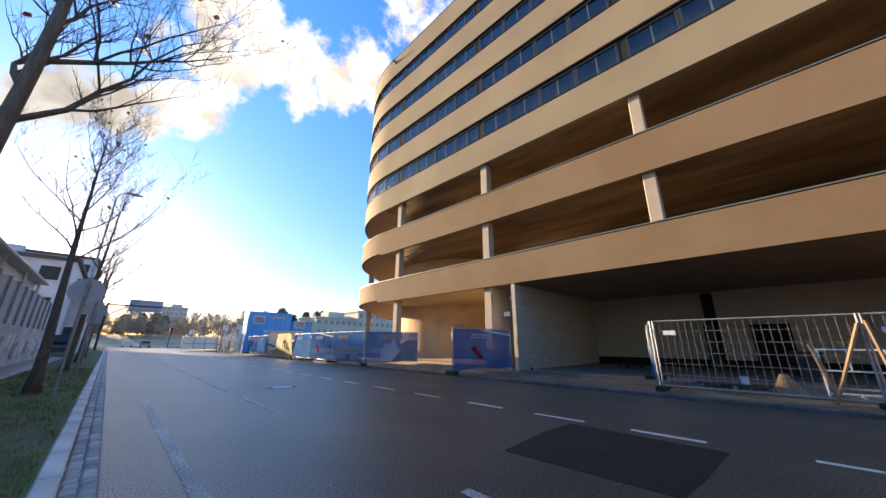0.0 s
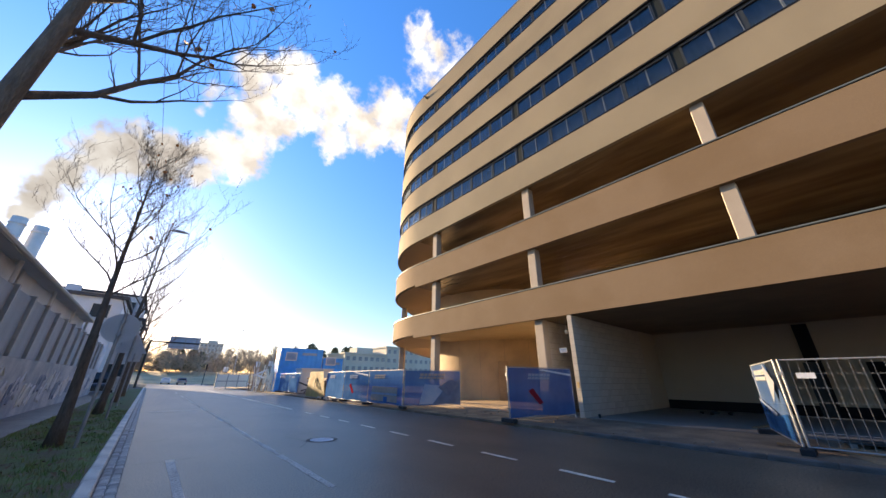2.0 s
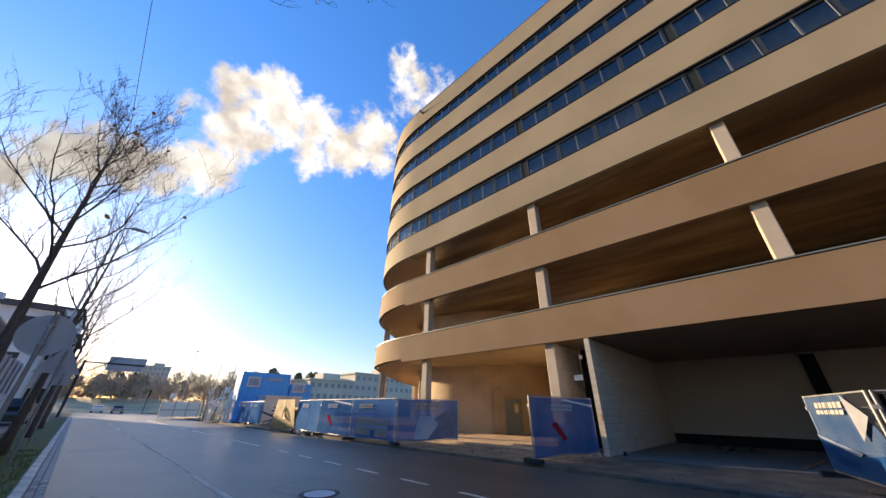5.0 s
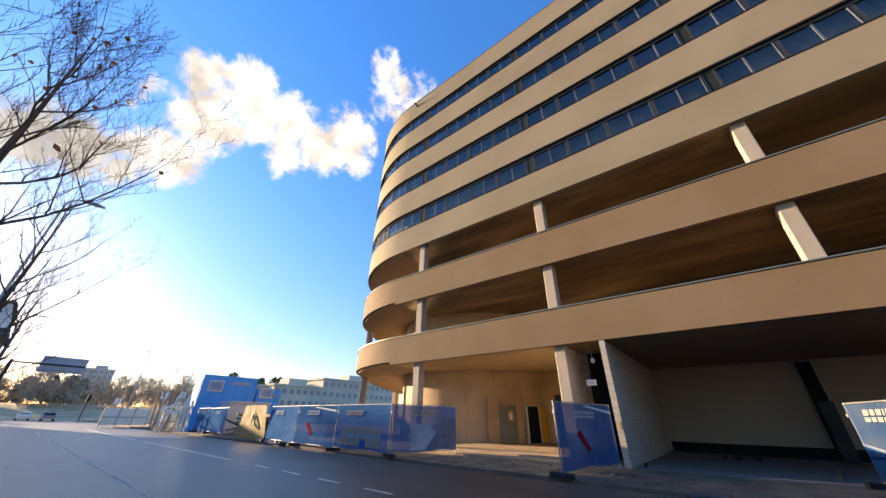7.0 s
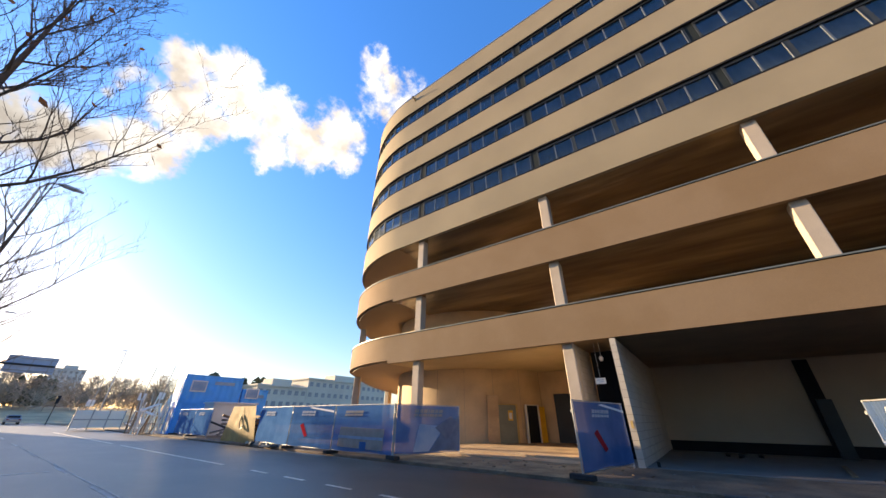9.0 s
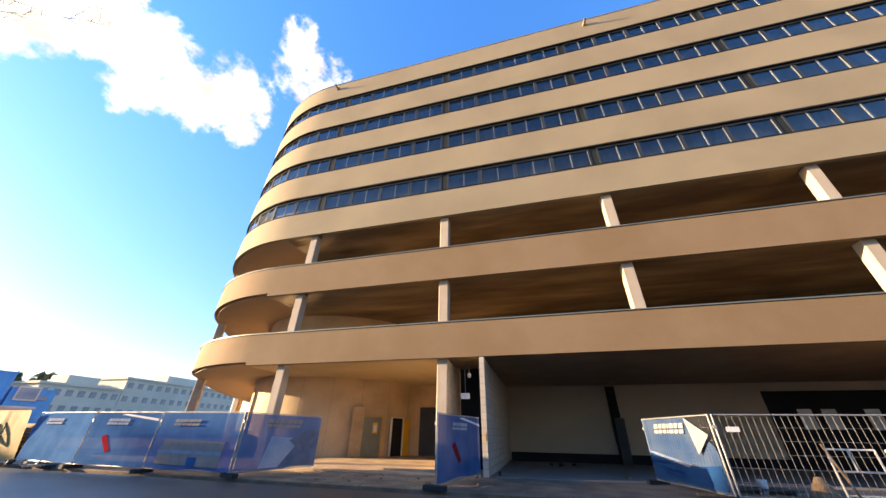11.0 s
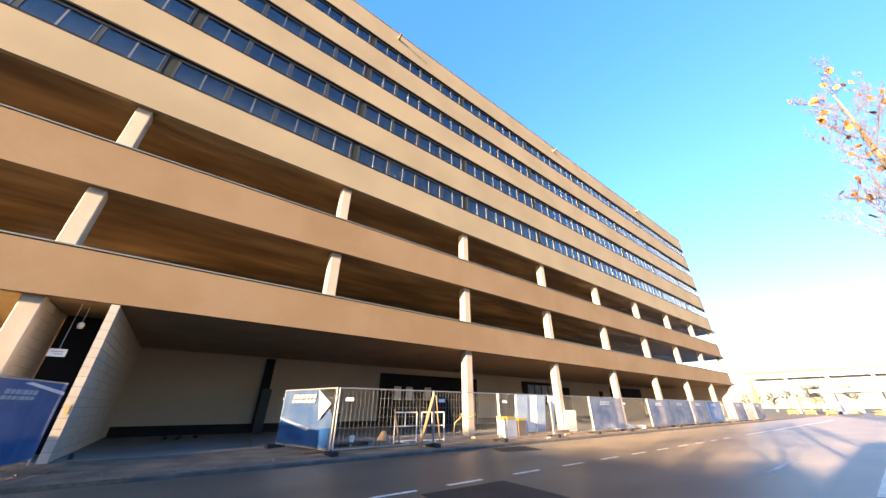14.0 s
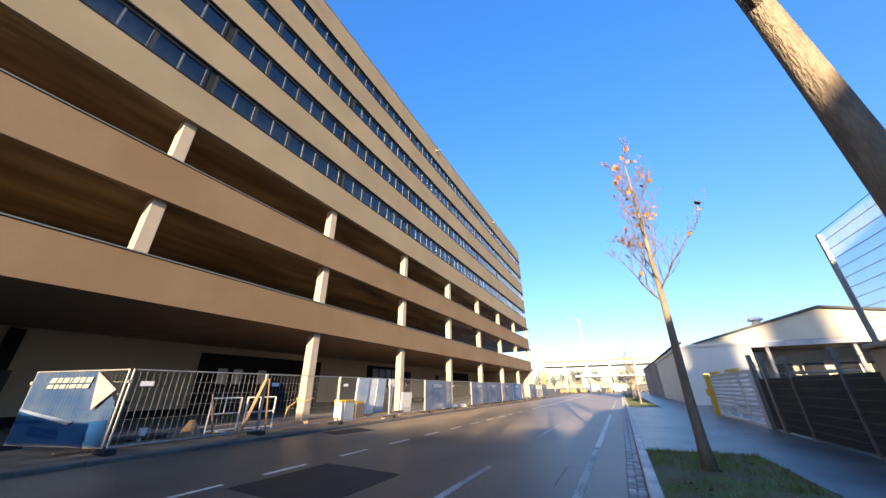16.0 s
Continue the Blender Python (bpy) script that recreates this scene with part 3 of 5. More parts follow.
    # a ring close behind the panes, coloured as dim as an unlit room
    part("room_backing", band(z0 - 0.3, z1 + 0.3, -0.75, -0.9), ROOM, tower, "backing wall behind the glass, the rooms' dimness in its colour")
    # the shadow line above the glass is a black strip
    part("head_shade_strip", band(z1 - 0.10, z1 - 0.004, 0.006, -0.2), DARK, tower, "black strip painting the shadow under the window head")

# roof spouts on the top band
sp = Shape().box(-0.16, 0.0, -0.10, 0.10, -0.14, 0.10)
sp.box(-0.52, -0.16, -0.07, 0.07, -0.10, -0.02)
sp_me = sp.mesh("roof_spout", PLASTER)
for k in range(4):
    part("roof_spout", sp_me, None, tower, "small beige overflow spout", at=pose(FX, 20.7 - 20.4 * k, 27.78))

# walls of the ground storey
def sheet(x0, x1, y0, y1, z0, z1):
    return Shape().box(x0, x1, y0, y1, z0, z1)


part("back_wall", sheet(25.0, 25.25, -58, 10.6, 0.05, 4.39), WHITE_WALL, tower, "white inner wall of the garage")
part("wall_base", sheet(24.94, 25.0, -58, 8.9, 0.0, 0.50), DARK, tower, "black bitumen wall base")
# black sheets paint the openings' darkness; the second is a dark pillar
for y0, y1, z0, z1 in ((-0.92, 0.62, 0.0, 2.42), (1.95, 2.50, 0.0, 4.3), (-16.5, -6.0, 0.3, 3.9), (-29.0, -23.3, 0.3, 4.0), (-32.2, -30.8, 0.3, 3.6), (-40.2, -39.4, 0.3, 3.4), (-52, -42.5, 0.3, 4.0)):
    part("dark_wall_sheet", sheet(24.90, 25.0, y0, y1, z0, z1), DARK, tower, "black sheet on the white wall")
# opaque pale boxes: the panes' brightness is painted into the colour
for k in range(4):
    y = -24.2 - 1.25 * k
    part("lit_pane", sheet(24.86, 24.9, y - 1.0, y, 2.6, 3.7), SKY_PRINT, tower, "pale pane in a dark frame")
s = Shape()
s.add([(14.62, -58, 0.08), (25, -58, 0.02), (25, 10.6, 0.02), (14.62, 10.6, 0.08), (14.62, -58, -0.4), (25, -58, -0.4), (25, 10.6, -0.4), (14.62, 10.6, -0.4)],
      [(0, 1, 2, 3), (4, 7, 6, 5), (0, 4, 5, 1), (1, 5, 6, 2), (2, 6, 7, 3), (3, 7, 4, 0)])
part("garage_floor", s, SLAB, tower, "grey screed garage floor")
# the sunlight on this floor and the step is in their colour
part("end_floor", sheet(14.64, 36, 10.61, 36, -0.4, 0.20), SUNLIT_TAN, tower, "concrete floor under the round end, sunlight in its colour")
# plate added under the slab to carry the painted bounce light
part("end_soffit", sheet(14.62, 23.0, 10.84, CY - 0.02, 4.372, 4.396), END_SOFFIT, tower, "pale plaster soffit over the entrance, yellow bounce light in its colour")
part("end_step", sheet(13.6, 14.63, 10.9, 21.0, -0.3, 0.12), SUNLIT_TAN, tower, "concrete step with sunlight in its colour")
part("side_wall", sheet(23.0, 23.2, 10.85, 15.6, 0.2, 4.39), CORE_CONCRETE, tower, "sand-coloured wall")
# the doorway's darkness is a flat dark sheet
part("side_door", sheet(22.94, 23.0, 12.6, 14.6, 0.2, 2.95), DARK_METAL, tower, "dark sheet in place of an unlit doorway")
part("rear_wall", sheet(34.0, 34.16, Y_END + 1, CY - 6, 4.75, 12.3), CORE_CONCRETE, tower, "inner rear wall of the parking decks")
part("end_wall", sheet(15.0, 34, -58.4, -58.2, 0.05, 4.39), WHITE_WALL, tower)
# block walls beside the passage
def block_wall(x0, x1, y0, y1, z0, z1, course, length, parent):
    part("mortar_bed", sheet(x0 + 0.012, x1, y0 + 0.012, y1 - 0.012, z0, z1), MORTAR, parent, "dark mortar between the blocks")
    n = int(round((z1 - z0) / course))
    dz = (z1 - z0) / n
    me, half = (Shape().bevelled(0, l - 0.012, 0, y1 - y0, 0, dz - 0.014, 0.004).mesh("block", BLOCK) for l in (length, length / 2))
    count = 0
    for i in range(n):
        x = x0
        first = i % 2
        while x < x1 - 0.05:
            l = length / 2 if first else length
            if x + l > x1 + 0.02:
                l, first = length / 2, 1
                if x + l > x1 + 0.02:
                    break
            part("block", half if first else me, None, parent, at=pose(x, y0, z0 + dz * i))
            x += l
            first = 0
            count += 1
    return count


pw = thing("block_wall", "pale sand-lime block wall closing off the garage", "wall", kind="structure")
block_wall(14.40, 22.4, 8.93, 9.14, 0.06, 4.36, 0.27, 0.55, pw)
part("plain_end", sheet(22.4, 25.0, 8.94, 9.13, 0.06, 4.38), WHITE_WALL, pw)
pw2 = thing("block_wall", "short sand-lime block wall beside the passage", "wall", kind="structure")
block_wall(15.1, 17.3, 10.62, 10.82, 0.06, 4.36, 0.27, 0.55, pw2)
# black sheet puts the passage's deep shade into its colour
solid("passage_end", sheet(17.35, 17.5, 9.15, 10.6, 0.06, 4.38), DARK, "black sheet giving the narrow passage its unlit end", "wall", "structure")


# ---------------------------------------------------------------- site fences
def frame_between(p, q):
    """A pose at p whose x axis points to q, z up; and the distance."""
    p, q = Vector(p), Vector(q)
    d = q - p
    return Matrix.Translation(p) @ Matrix.Rotation(math.atan2(d.y, d.x), 4, "Z"), math.hypot(d.x, d.y)


foot_shape = Shape().bevelled(-0.33, 0.33, -0.11, 0.11, 0, 0.13, 0.02)


def ripple(w, z0, z1, y, amp, seed, x0=0.05):
    """A hanging cloth with soft folds."""
    s, nx, nz = Shape(), 28, 12
    for j in range(nz + 1):
        for i in range(nx + 1):
            u, v = i / nx, j / nz
            x = x0 + (w - 2 * x0) * u
            n = noise.noise(Vector((u * 3.2, v * 1.6, seed))) + 0.5 * noise.noise(Vector((u * 9, v * 4, seed + 7)))
            s.v.append((x, y + amp * n * math.sin(math.pi * u), z0 + (z1 - z0) * v + 0.02 * math.sin(u * 9 + seed) * (1 - v)))
    for j in range(nz):
        for i in range(nx):
            a = j * (nx + 1) + i
            s.f.append((a, a + 1, a + nx + 2, a + nx + 1))
    return s


def flat_piece(pts, y):
    """A printed patch, 4 mm thick, from points in the panel's plane."""
    s = Shape()
    n = len(pts)
    s.add([(x, y, z) for x, z in pts] + [(x, y - 0.004, z) for x, z in pts],
          [tuple(range(n)), tuple(reversed(range(n, 2 * n)))] + [(i, n + i, n + (i + 1) % n, (i + 1) % n) for i in range(n)])
    return s


def logo(x, z, h, y):
    """Two broken rows of slanted bars in place of a trade name."""
    s, a = Shape(), x
    for wide in (1.0, 0.8, 0.9, 0.3, 1.0, 0.8, 1.0):
        w = wide * h * 0.78
        for b0, b1 in ((0.0, 0.36), (0.52, 1.0)):
            f = flat_piece([(a + b0 * h * 0.3, z + b0 * h), (a + w + b0 * h * 0.3, z + b0 * h), (a + w + b1 * h * 0.3, z + b1 * h), (a + b1 * h * 0.3, z + b1 * h)], y)
            s.add(f.v, f.f)
        a += w + h * 0.18
    return s


def site_fence(p, q, style="mesh", side=1, seed=0):
    """A mobile steel fence panel from p to q. side: which face the banner hangs on."""
    m, w = frame_between(p, q)
    label = {"mesh": "bare galvanised steel mesh site fence panel", "red": "site fence panel with a dark blue banner and a red stripe",
             "grey": "site fence panel with a blue and pale grey advertising banner", "photo": "site fence panel with a blue banner showing a pale building",
             "pale": "site fence panel with a faded pale blue banner", "blue": "site fence panel with a plain blue banner",
             "fold": "site fence panel with a blue banner whose corner hangs loose"}[style]
    t = thing("site_fence", label, "site fence", m, "site fences")
    h = 1.94
    for x in (0.03, w - 0.03):
        part("post", Shape().tube([(x, 0, 0.0), (x, 0, h)], 0.024, 10), GALV, t)
    for z in (0.14, h - 0.02):
        part("rail", Shape().tube([(0.03, 0, z), (w - 0.03, 0, z)], 0.018, 8), GALV, t)
    wires = Shape()
    n = 25
    for i in range(1, n):
        x = 0.03 + (w - 0.06) * i / n
        wires.tube([(x, 0, 0.14), (x, 0, h - 0.02)], 0.0042, 4, False)
    for k in range(1, 6):
        z = 0.14 + (h - 0.16) * k / 6
        wires.tube([(0.03, 0.004, z), (w - 0.03, 0.004, z)], 0.0042, 4, False)
    part("wire_mesh", wires, GALV, t)
    part("clamp", Shape().box(-0.035, 0.055, -0.04, 0.04, h - 0.35, h - 0.27), GALV, t)
    y = -0.035 * side
    f = -0.012 * side
    if style != "mesh":
        cloth = ripple(w, 0.16, h - 0.05, y, 0.012, seed)
        if style == "fold":        # its upper corner has come off and hangs down
            cloth.v = [(0.05 + (x - 0.05) * (1 - 0.27 * max(0.0, (z - 1.1) / 0.8)), yq, z) for x, yq, z in cloth.v]
        b = part("banner", cloth, {"pale": FADED_PRINT, "fold": FOLD_PRINT, "red": SOLID_BLUE}.get(style, BLUE_PRINT), t, smooth=True)
        yy = y - 0.020 * side
        if style == "grey":
            part("print", flat_piece([(1.75, 0.2), (w - 0.08, 0.2), (w - 0.08, 1.5), (2.6, 1.1)], yy), GREY_BLUE, b)
            part("print", flat_piece([(0.9, 0.2), (1.7, 0.2), (2.55, 1.1), (1.2, 1.2)], yy), SKY_PRINT, b)
            part("print", flat_piece([(2.0, 1.05), (2.7, 0.6), (w - 0.1, 1.2), (2.9, 1.5)], yy + f), FADED_PRINT, b, "pale arrow print")
        if style == "red":
            part("print", flat_piece([(1.0, 1.05), (1.25, 1.15), (1.75, 0.62), (1.55, 0.55)], yy), RED_PRINT, b, "red slanted stripe print")
        if style == "red":
            part("print", flat_piece([(1.6, 1.83), (w - 0.1, 1.62), (w - 0.1, 1.70), (1.9, 1.86)], yy), WHITE_PRINT, b)
        if style == "photo":
            part("print", flat_piece([(0.45, 0.30), (w - 0.55, 0.25), (w - 0.50, 1.0), (0.55, 1.05)], yy), CREAM_PRINT, b, "printed pale building")
            part("print", flat_piece([(0.45, 0.62), (w - 0.55, 0.60), (w - 0.55, 0.70), (0.45, 0.72)], yy + f), GREY_PRINT, b)
            part("print", flat_piece([(1.9, 0.25), (2.3, 0.25), (2.3, 0.52), (1.9, 0.52)], yy + f), BLUE_PRINT, b)
        if style == "fold":
            part("print", flat_piece([(0.1, 0.2), (w - 0.1, 0.2), (w - 0.1, 0.75), (1.9, 0.62), (0.1, 0.95)], yy), DEEP_PRINT, b)
            part("print", flat_piece([(0.1, 0.94), (2.0, 0.62), (2.2, 0.70), (0.1, 1.00)], yy + f), FADED_PRINT, b)
            part("loose_corner", Shape().add([(w * 0.72, yy + 3 * f, h - 0.05), (w - 0.12, yy + 3 * f, h - 0.50), (w * 0.80, yy + 6 * f, h - 0.98), (w * 0.72, yy + 3 * f - 0.006, h - 0.05), (w - 0.12, yy + 3 * f - 0.006, h - 0.50), (w * 0.80, yy + 6 * f - 0.006, h - 0.98)], [(0, 1, 2), (5, 4, 3), (0, 3, 4, 1), (1, 4, 5, 2), (2, 5, 3, 0)]), LOOSE_PRINT, b, "white back of the hanging corner")
        if style in ("grey", "photo", "fold", "red", "blue", "pale"):
            x0 = {"grey": 0.85, "photo": 0.75, "fold": 0.75}.get(style, 1.0)
            hh = 0.27 if style in ("grey", "fold") else 0.21
            mat = SOFT_WHITE if style in ("grey", "photo", "fold") else GREY_PRINT
            part("logo_shape", logo(x0, 1.48, hh, yy + 2 * f), mat, b, "row of plain pale bars")
    else:
        part("label_plate", Shape().box(0.25, 0.55, -0.016, -0.008, h - 0.42, h - 0.30), WHITE_PRINT, t, "small white plate")
    foot = Shape()
    foot.add([(y0, x0, z0) for x0, y0, z0 in foot_shape.v], [tuple(reversed(q)) for q in foot_shape.f])
    part("foot", foot, RUBBER, t, "black plastic foot block")
    return t


Z0 = 0.075
RIGHT_Y = [2.41, -1.5, -5.2, -9.1, -12.95, -16.8, -20.8, -24.9, -29.2, -33.4, -37.6, -41.8, -46, -50.2, -54.4]
STYLE = ["mesh", "mesh", "mesh", "mesh", "pale", "mesh", "pale", "pale", "pale", "blue", "mesh", "pale", "mesh", "pale"]
for k, st in enumerate(STYLE):
    site_fence((11.45, RIGHT_Y[k], Z0), (11.45 + 0.03 * (k % 2), RIGHT_Y[k + 1], Z0), st, 1, 10 + k)
site_fence((14.75, 3.30, Z0), (11.45, 2.46, Z0), "fold", 1, 3)
site_fence((10.68, 9.93, Z0), (14.22, 9.22, Z0), "red", 1, 4)
LEFT = [(14.1, 16.15), (10.71, 17.0), (10.68, 20.8), (10.79, 24.6), (11.2, 28.8)]
for k, st in enumerate(("grey", "photo", "red", "blue")):
    site_fence((*LEFT[k + 1], Z0), (*LEFT[k], Z0), st, 1, 20 + k)
site_fence((11.9, 44.5, Z0), (11.8, 40.6, Z0), "blue", 1, 31)
site_fence((11.8, 40.6, Z0), (11.6, 36.8, Z0), "blue", 1, 32)

# ochre tarpaulin over stacked boards, with rubble at its foot
t = thing("tarpaulin_stack", "ochre tarpaulin hung over stacked boards by the fence", "tarpaulin", pose(11.4, 29.0, Z0))
s = ripple(3.0, 0.0, 2.0, 0, 0.035, 40, 0.0)
s.v = [(0.35 * (1 - z / 2.0) - 0.5 + y, x * (1.0 + 0.5 * (1 - z / 2.0)), z) for x, y, z in s.v]
part("sheet", s, OCHRE, t, smooth=True)
for k in range(8):
    part("board", Shape().box(0.0 + 0.03 * (k % 3), 1.2 - 0.04 * (k % 2), 0.3, 3.1 - 0.1 * (k % 3), 0.19 * k, 0.19 * k + 0.15), WOOD, t)
part("print", Shape().tube([(-0.40, 1.6 + 0.24 * math.cos(a / 12 * 6.283), 1.15 + 0.42 * math.sin(a / 12 * 6.283)) for a in range(13)], 0.028, 5), DARK_METAL, t, "dark ring print")


def rubble(name, label, x, y, z, n, spread, mats, seed, size=0.12):
    rng = random.Random(seed)
    t = thing(name, label, "rubble", pose(x, y, z))
    for _ in range(n):
        l, w2, h2 = rng.uniform(0.5, 2.2) * size, rng.uniform(0.4, 1.0) * size, rng.uniform(0.2, 0.7) * size
        m = pose(rng.gauss(0, spread[0]), rng.gauss(0, spread[1]), h2 * 0.8 + rng.random() * 0.04, rng.uniform(-20, 20), rng.uniform(-20, 20), rng.uniform(0, 360))
        part("lump", Shape().bevelled(-l, l, -w2, w2, -h2, h2, min(h2, w2) * 0.4, m), rng.choice(mats), t)
    return t


rubble("rubble_heap", "broken concrete and timber scraps at the fence foot", 10.9, 26.8, Z0, 16, (0.3, 0.9), (CONCRETE, MORTAR, DARK_METAL), 1)
rubble("rubble_heap", "small earth clods and stones by the passage", 12.9, 10.2, 0.06, 18, (0.7, 0.9), (DIRT, MORTAR, DIRT), 2, 0.03)
rubble("rubble_heap", "scattered stones on the site earth", 12.5, 13.2, 0.06, 22, (0.8, 1.3), (DIRT, MORTAR, DIRT), 3, 0.03)
rubble("rubble_heap", "flat dark scraps on the garage floor", 21.5, 6.4, 0.06, 5, (0.3, 0.5), (DARK, DARK_METAL), 4, 0.09)
rubble("rubble_heap", "clods along the kerb", 11.0, 5.0, 0.06, 14, (0.25, 1.6), (DIRT, DIRT, MORTAR), 5, 0.022)
rubble("rubble_heap", "stones and offcuts behind the mesh fence", 12.3, -10.5, 0.07, 14, (0.4, 1.6), (CONCRETE, WOOD, DIRT), 6, 0.07)
rubble("rubble_heap", "heaped sacks and offcuts behind the mesh fence", 12.6, -18.8, 0.07, 22, (0.4, 1.0), (CONCRETE, WHITE_PRINT, WOOD), 7, 0.24)


# ---------------------------------------------------------------- building materials behind the fence
def trestle(x, y, turn):
    t = thing("steel_trestle", "pale steel tube trestle on the garage floor", "trestle", pose(x, y, 0.08, 0, 0, turn), "steel trestles")
    for px in (-0.55, 0.55):
        part("leg", Shape().tube([(px, 0, 0), (px, 0, 1.15)], 0.025, 8), WHITE_CLAD, t)
    for z in (0.08, 0.62, 1.14):
        part("crossbar", Shape().tube([(-0.55, 0, z), (0.55, 0, z)], 0.022, 8), WHITE_CLAD, t)
    part("foot_bar", Shape().tube([(0, -0.3, 0.02), (0, 0.3, 0.02)], 0.02, 8), WHITE_CLAD, t)
    part("upright", Shape().tube([(0.05, 0, 0.62), (0.05, 0, 1.14)], 0.02, 8), WHITE_CLAD, t)


trestle(13.3, -1.4, 90)
trestle(13.0, -2.6, 80)


def plank(a, b, w, th, label):
    m, _ = frame_between(a, b)
    a, b = Vector(a), Vector(b)
    rot = (b - a).to_track_quat("X", "Z").to_matrix().to_4x4()
    solid("timber_plank", Shape().box(0, (b - a).length, -w / 2, w / 2, -th / 2, th / 2), WOOD, label, "plank", group="timber planks", at=Matrix.Translation(a) @ rot)


plank((11.30, -0.78, 0.10), (11.40, -1.45, 1.80), 0.13, 0.035, "raw timber plank leaning on a fence post")
plank((11.30, -1.72, 0.10), (11.38, -1.56, 1.85), 0.10, 0.035, "raw timber plank leaning on a fence post")
plank((13.0, -0.95, 0.10), (13.2, -0.75, 1.35), 0.10, 0.04, "upright raw timber batten")
plank((12.2, 2.0, 0.11), (12.5, -5.5, 0.11), 0.20, 0.05, "long timber plank lying on the ground")
plank((12.6, -4.6, 0.16), (12.9, -12.5, 0.16), 0.25, 0.14, "long timber beam lying on the ground")
plank((12.4, 3.0, 0.12), (12.4, -1.0, 0.12), 0.15, 0.05, "timber plank lying on the ground")
plank((16.0, 3.9, 0.10), (19.5, 3.4, 0.085), 0.12, 0.05, "dark timber lying on the garage floor")

# low pallet of dark boards with a white pail on it
pallet = thing("pallet", "low dark timber pallet with loose boards", "pallet", pose(13.75, 1.0, 0.075, 0, 0, 4))
for yy in (-0.8, 0.0, 0.8):
    part("bearer", Shape().box(-0.4, 0.4, yy - 0.06, yy + 0.06, 0.0, 0.09), MORTAR, pallet)
for k in range(5):
    part("deck_board", Shape().box(-0.4 + 0.17 * k, -0.27 + 0.17 * k, -0.95 - 0.05 * (k % 2), 0.95 - 0.08 * (k % 3), 0.092, 0.115), WOOD if k == 2 else DARK_METAL, pallet)
pail = thing("pail", "small white plastic pail standing on the pallet", "pail", pose(13.8, 0.75, 0.192))
part("tub", Shape().tube([(0, 0, 0), (0, 0, 0.02), (0, 0, 0.2)], [0.085, 0.09, 0.11], 16), WHITE_CLAD, pail, smooth=True)
part("rim", Shape().tube([(0, 0, 0.2), (0, 0, 0.215)], 0.118, 16), WHITE_CLAD, pail)
part("handle", Shape().tube([(0.11 * math.cos(a), 0, 0.19 + 0.10 * math.sin(a)) for a in (0, 0.5, 1.05, 1.57, 2.1, 2.64, 3.14)], 0.004, 5), GALV, pail)

s = Shape()
for k in range(14):
    a0 = 2 * math.pi * k / 14
    s.v += [(0.36 * math.cos(a0), 0.36 * math.sin(a0), 0), (0.08 * math.cos(a0) - 0.1, 0.08 * math.sin(a0) + 0.05, 0.52)]
s.f = [(2 * k, (2 * k + 2) % 28, (2 * k + 3) % 28, 2 * k + 1) for k in range(14)]
solid("sand_mound", s, APRON, "small heap of light brown sand on the ground", "sand", at=pose(12.9, -0.15, 0.07), smooth=True)


def board(x, y, w, h, th, mat, label, lean=6, turn=90, z=0.08, name="insulation_board", group="leaning boards"):
    m = pose(x, y, z, 0, 0, turn) @ Matrix.Rotation(radians(-lean), 4, "X")
    return solid(name, Shape().bevelled(-w / 2, w / 2, 0, th, 0, h, 0.01), mat, label, "board", group=group, at=m)


board(13.2, -8.6, 0.9, 2.0, 0.12, SKY_PRINT, "pale blue wrapped insulation board standing upright")
board(13.25, -9.45, 0.7, 2.0, 0.12, WHITE_PRINT, "white insulation board standing upright")
board(13.2, -10.25, 0.8, 2.0, 0.12, SKY_PRINT, "pale blue wrapped insulation board standing upright")
board(13.4, -11.2, 0.8, 1.5, 0.05, WOOD, "raw timber board leaning by a column")
board(13.6, -11.9, 0.5, 2.0, 0.08, WHITE_PRINT, "narrow white board leaning by a column")
board(13.4, -13.6, 1.2, 1.2, 0.06, WHITE_PRINT, "white board behind the fence")
board(24.0, 2.3, 0.5, 2.4, 0.1, DARK_METAL, "dark sheet leaning against the dark pillar", 8, 90, 0.03)


def crate(x, y, z, w, d, h, mat, lidmat, label):
    t = thing("crate", label, "crate", pose(x, y, z, 0, 0, 8), "crates")
    part("body", Shape().bevelled(-w / 2, w / 2, -d / 2, d / 2, 0, h, 0.02), mat, t)
    part("lid", Shape().bevelled(-w / 2 - 0.02, w / 2 + 0.02, -d / 2 - 0.02, d / 2 + 0.02, h + 0.002, h + 0.12, 0.02), lidmat, t)


crate(12.6, -6.9, 0.08, 0.6, 0.8, 0.80, WHITE_CLAD, YELLOW, "white plastic crate with a yellow lid")
crate(12.7, -7.8, 0.08, 0.6, 0.7, 0.72, WOOD, YELLOW, "timber crate with a yellow cover")
crate(21.5, -1.0, 0.05, 1.0, 0.8, 0.9, DARK_METAL, DARK_METAL, "dark grey tool crate on the garage floor")

# notices on the dark gate, small lamp and pale sheets
for k, yy in enumerate((-7.6, -8.7, -10.6)):
    solid("notice_sheet", Shape().box(-0.005, 0.005, -0.33, 0.33, -0.5, 0.5), WHITE_PRINT, "white paper sheet fixed to a dark gate", "notice", group="notice sheets", at=pose(24.85, yy, 2.45))

# strap round the first column
st = Shape()
for k in range(24):
    a0 = 2 * math.pi * k / 24
    st.v.append((0.40 * math.cos(a0), 0.40 * math.sin(a0), 0.95 + 0.08 * math.sin(a0 * 2)))
hose = Shape().tube([Vector(p) for p in st.v] + [Vector((0.42, 0.1, 0.9)), Vector((0.5, 0.55, 0.6)), Vector((0.4, 0.75, 0.02))], 0.025, 6)
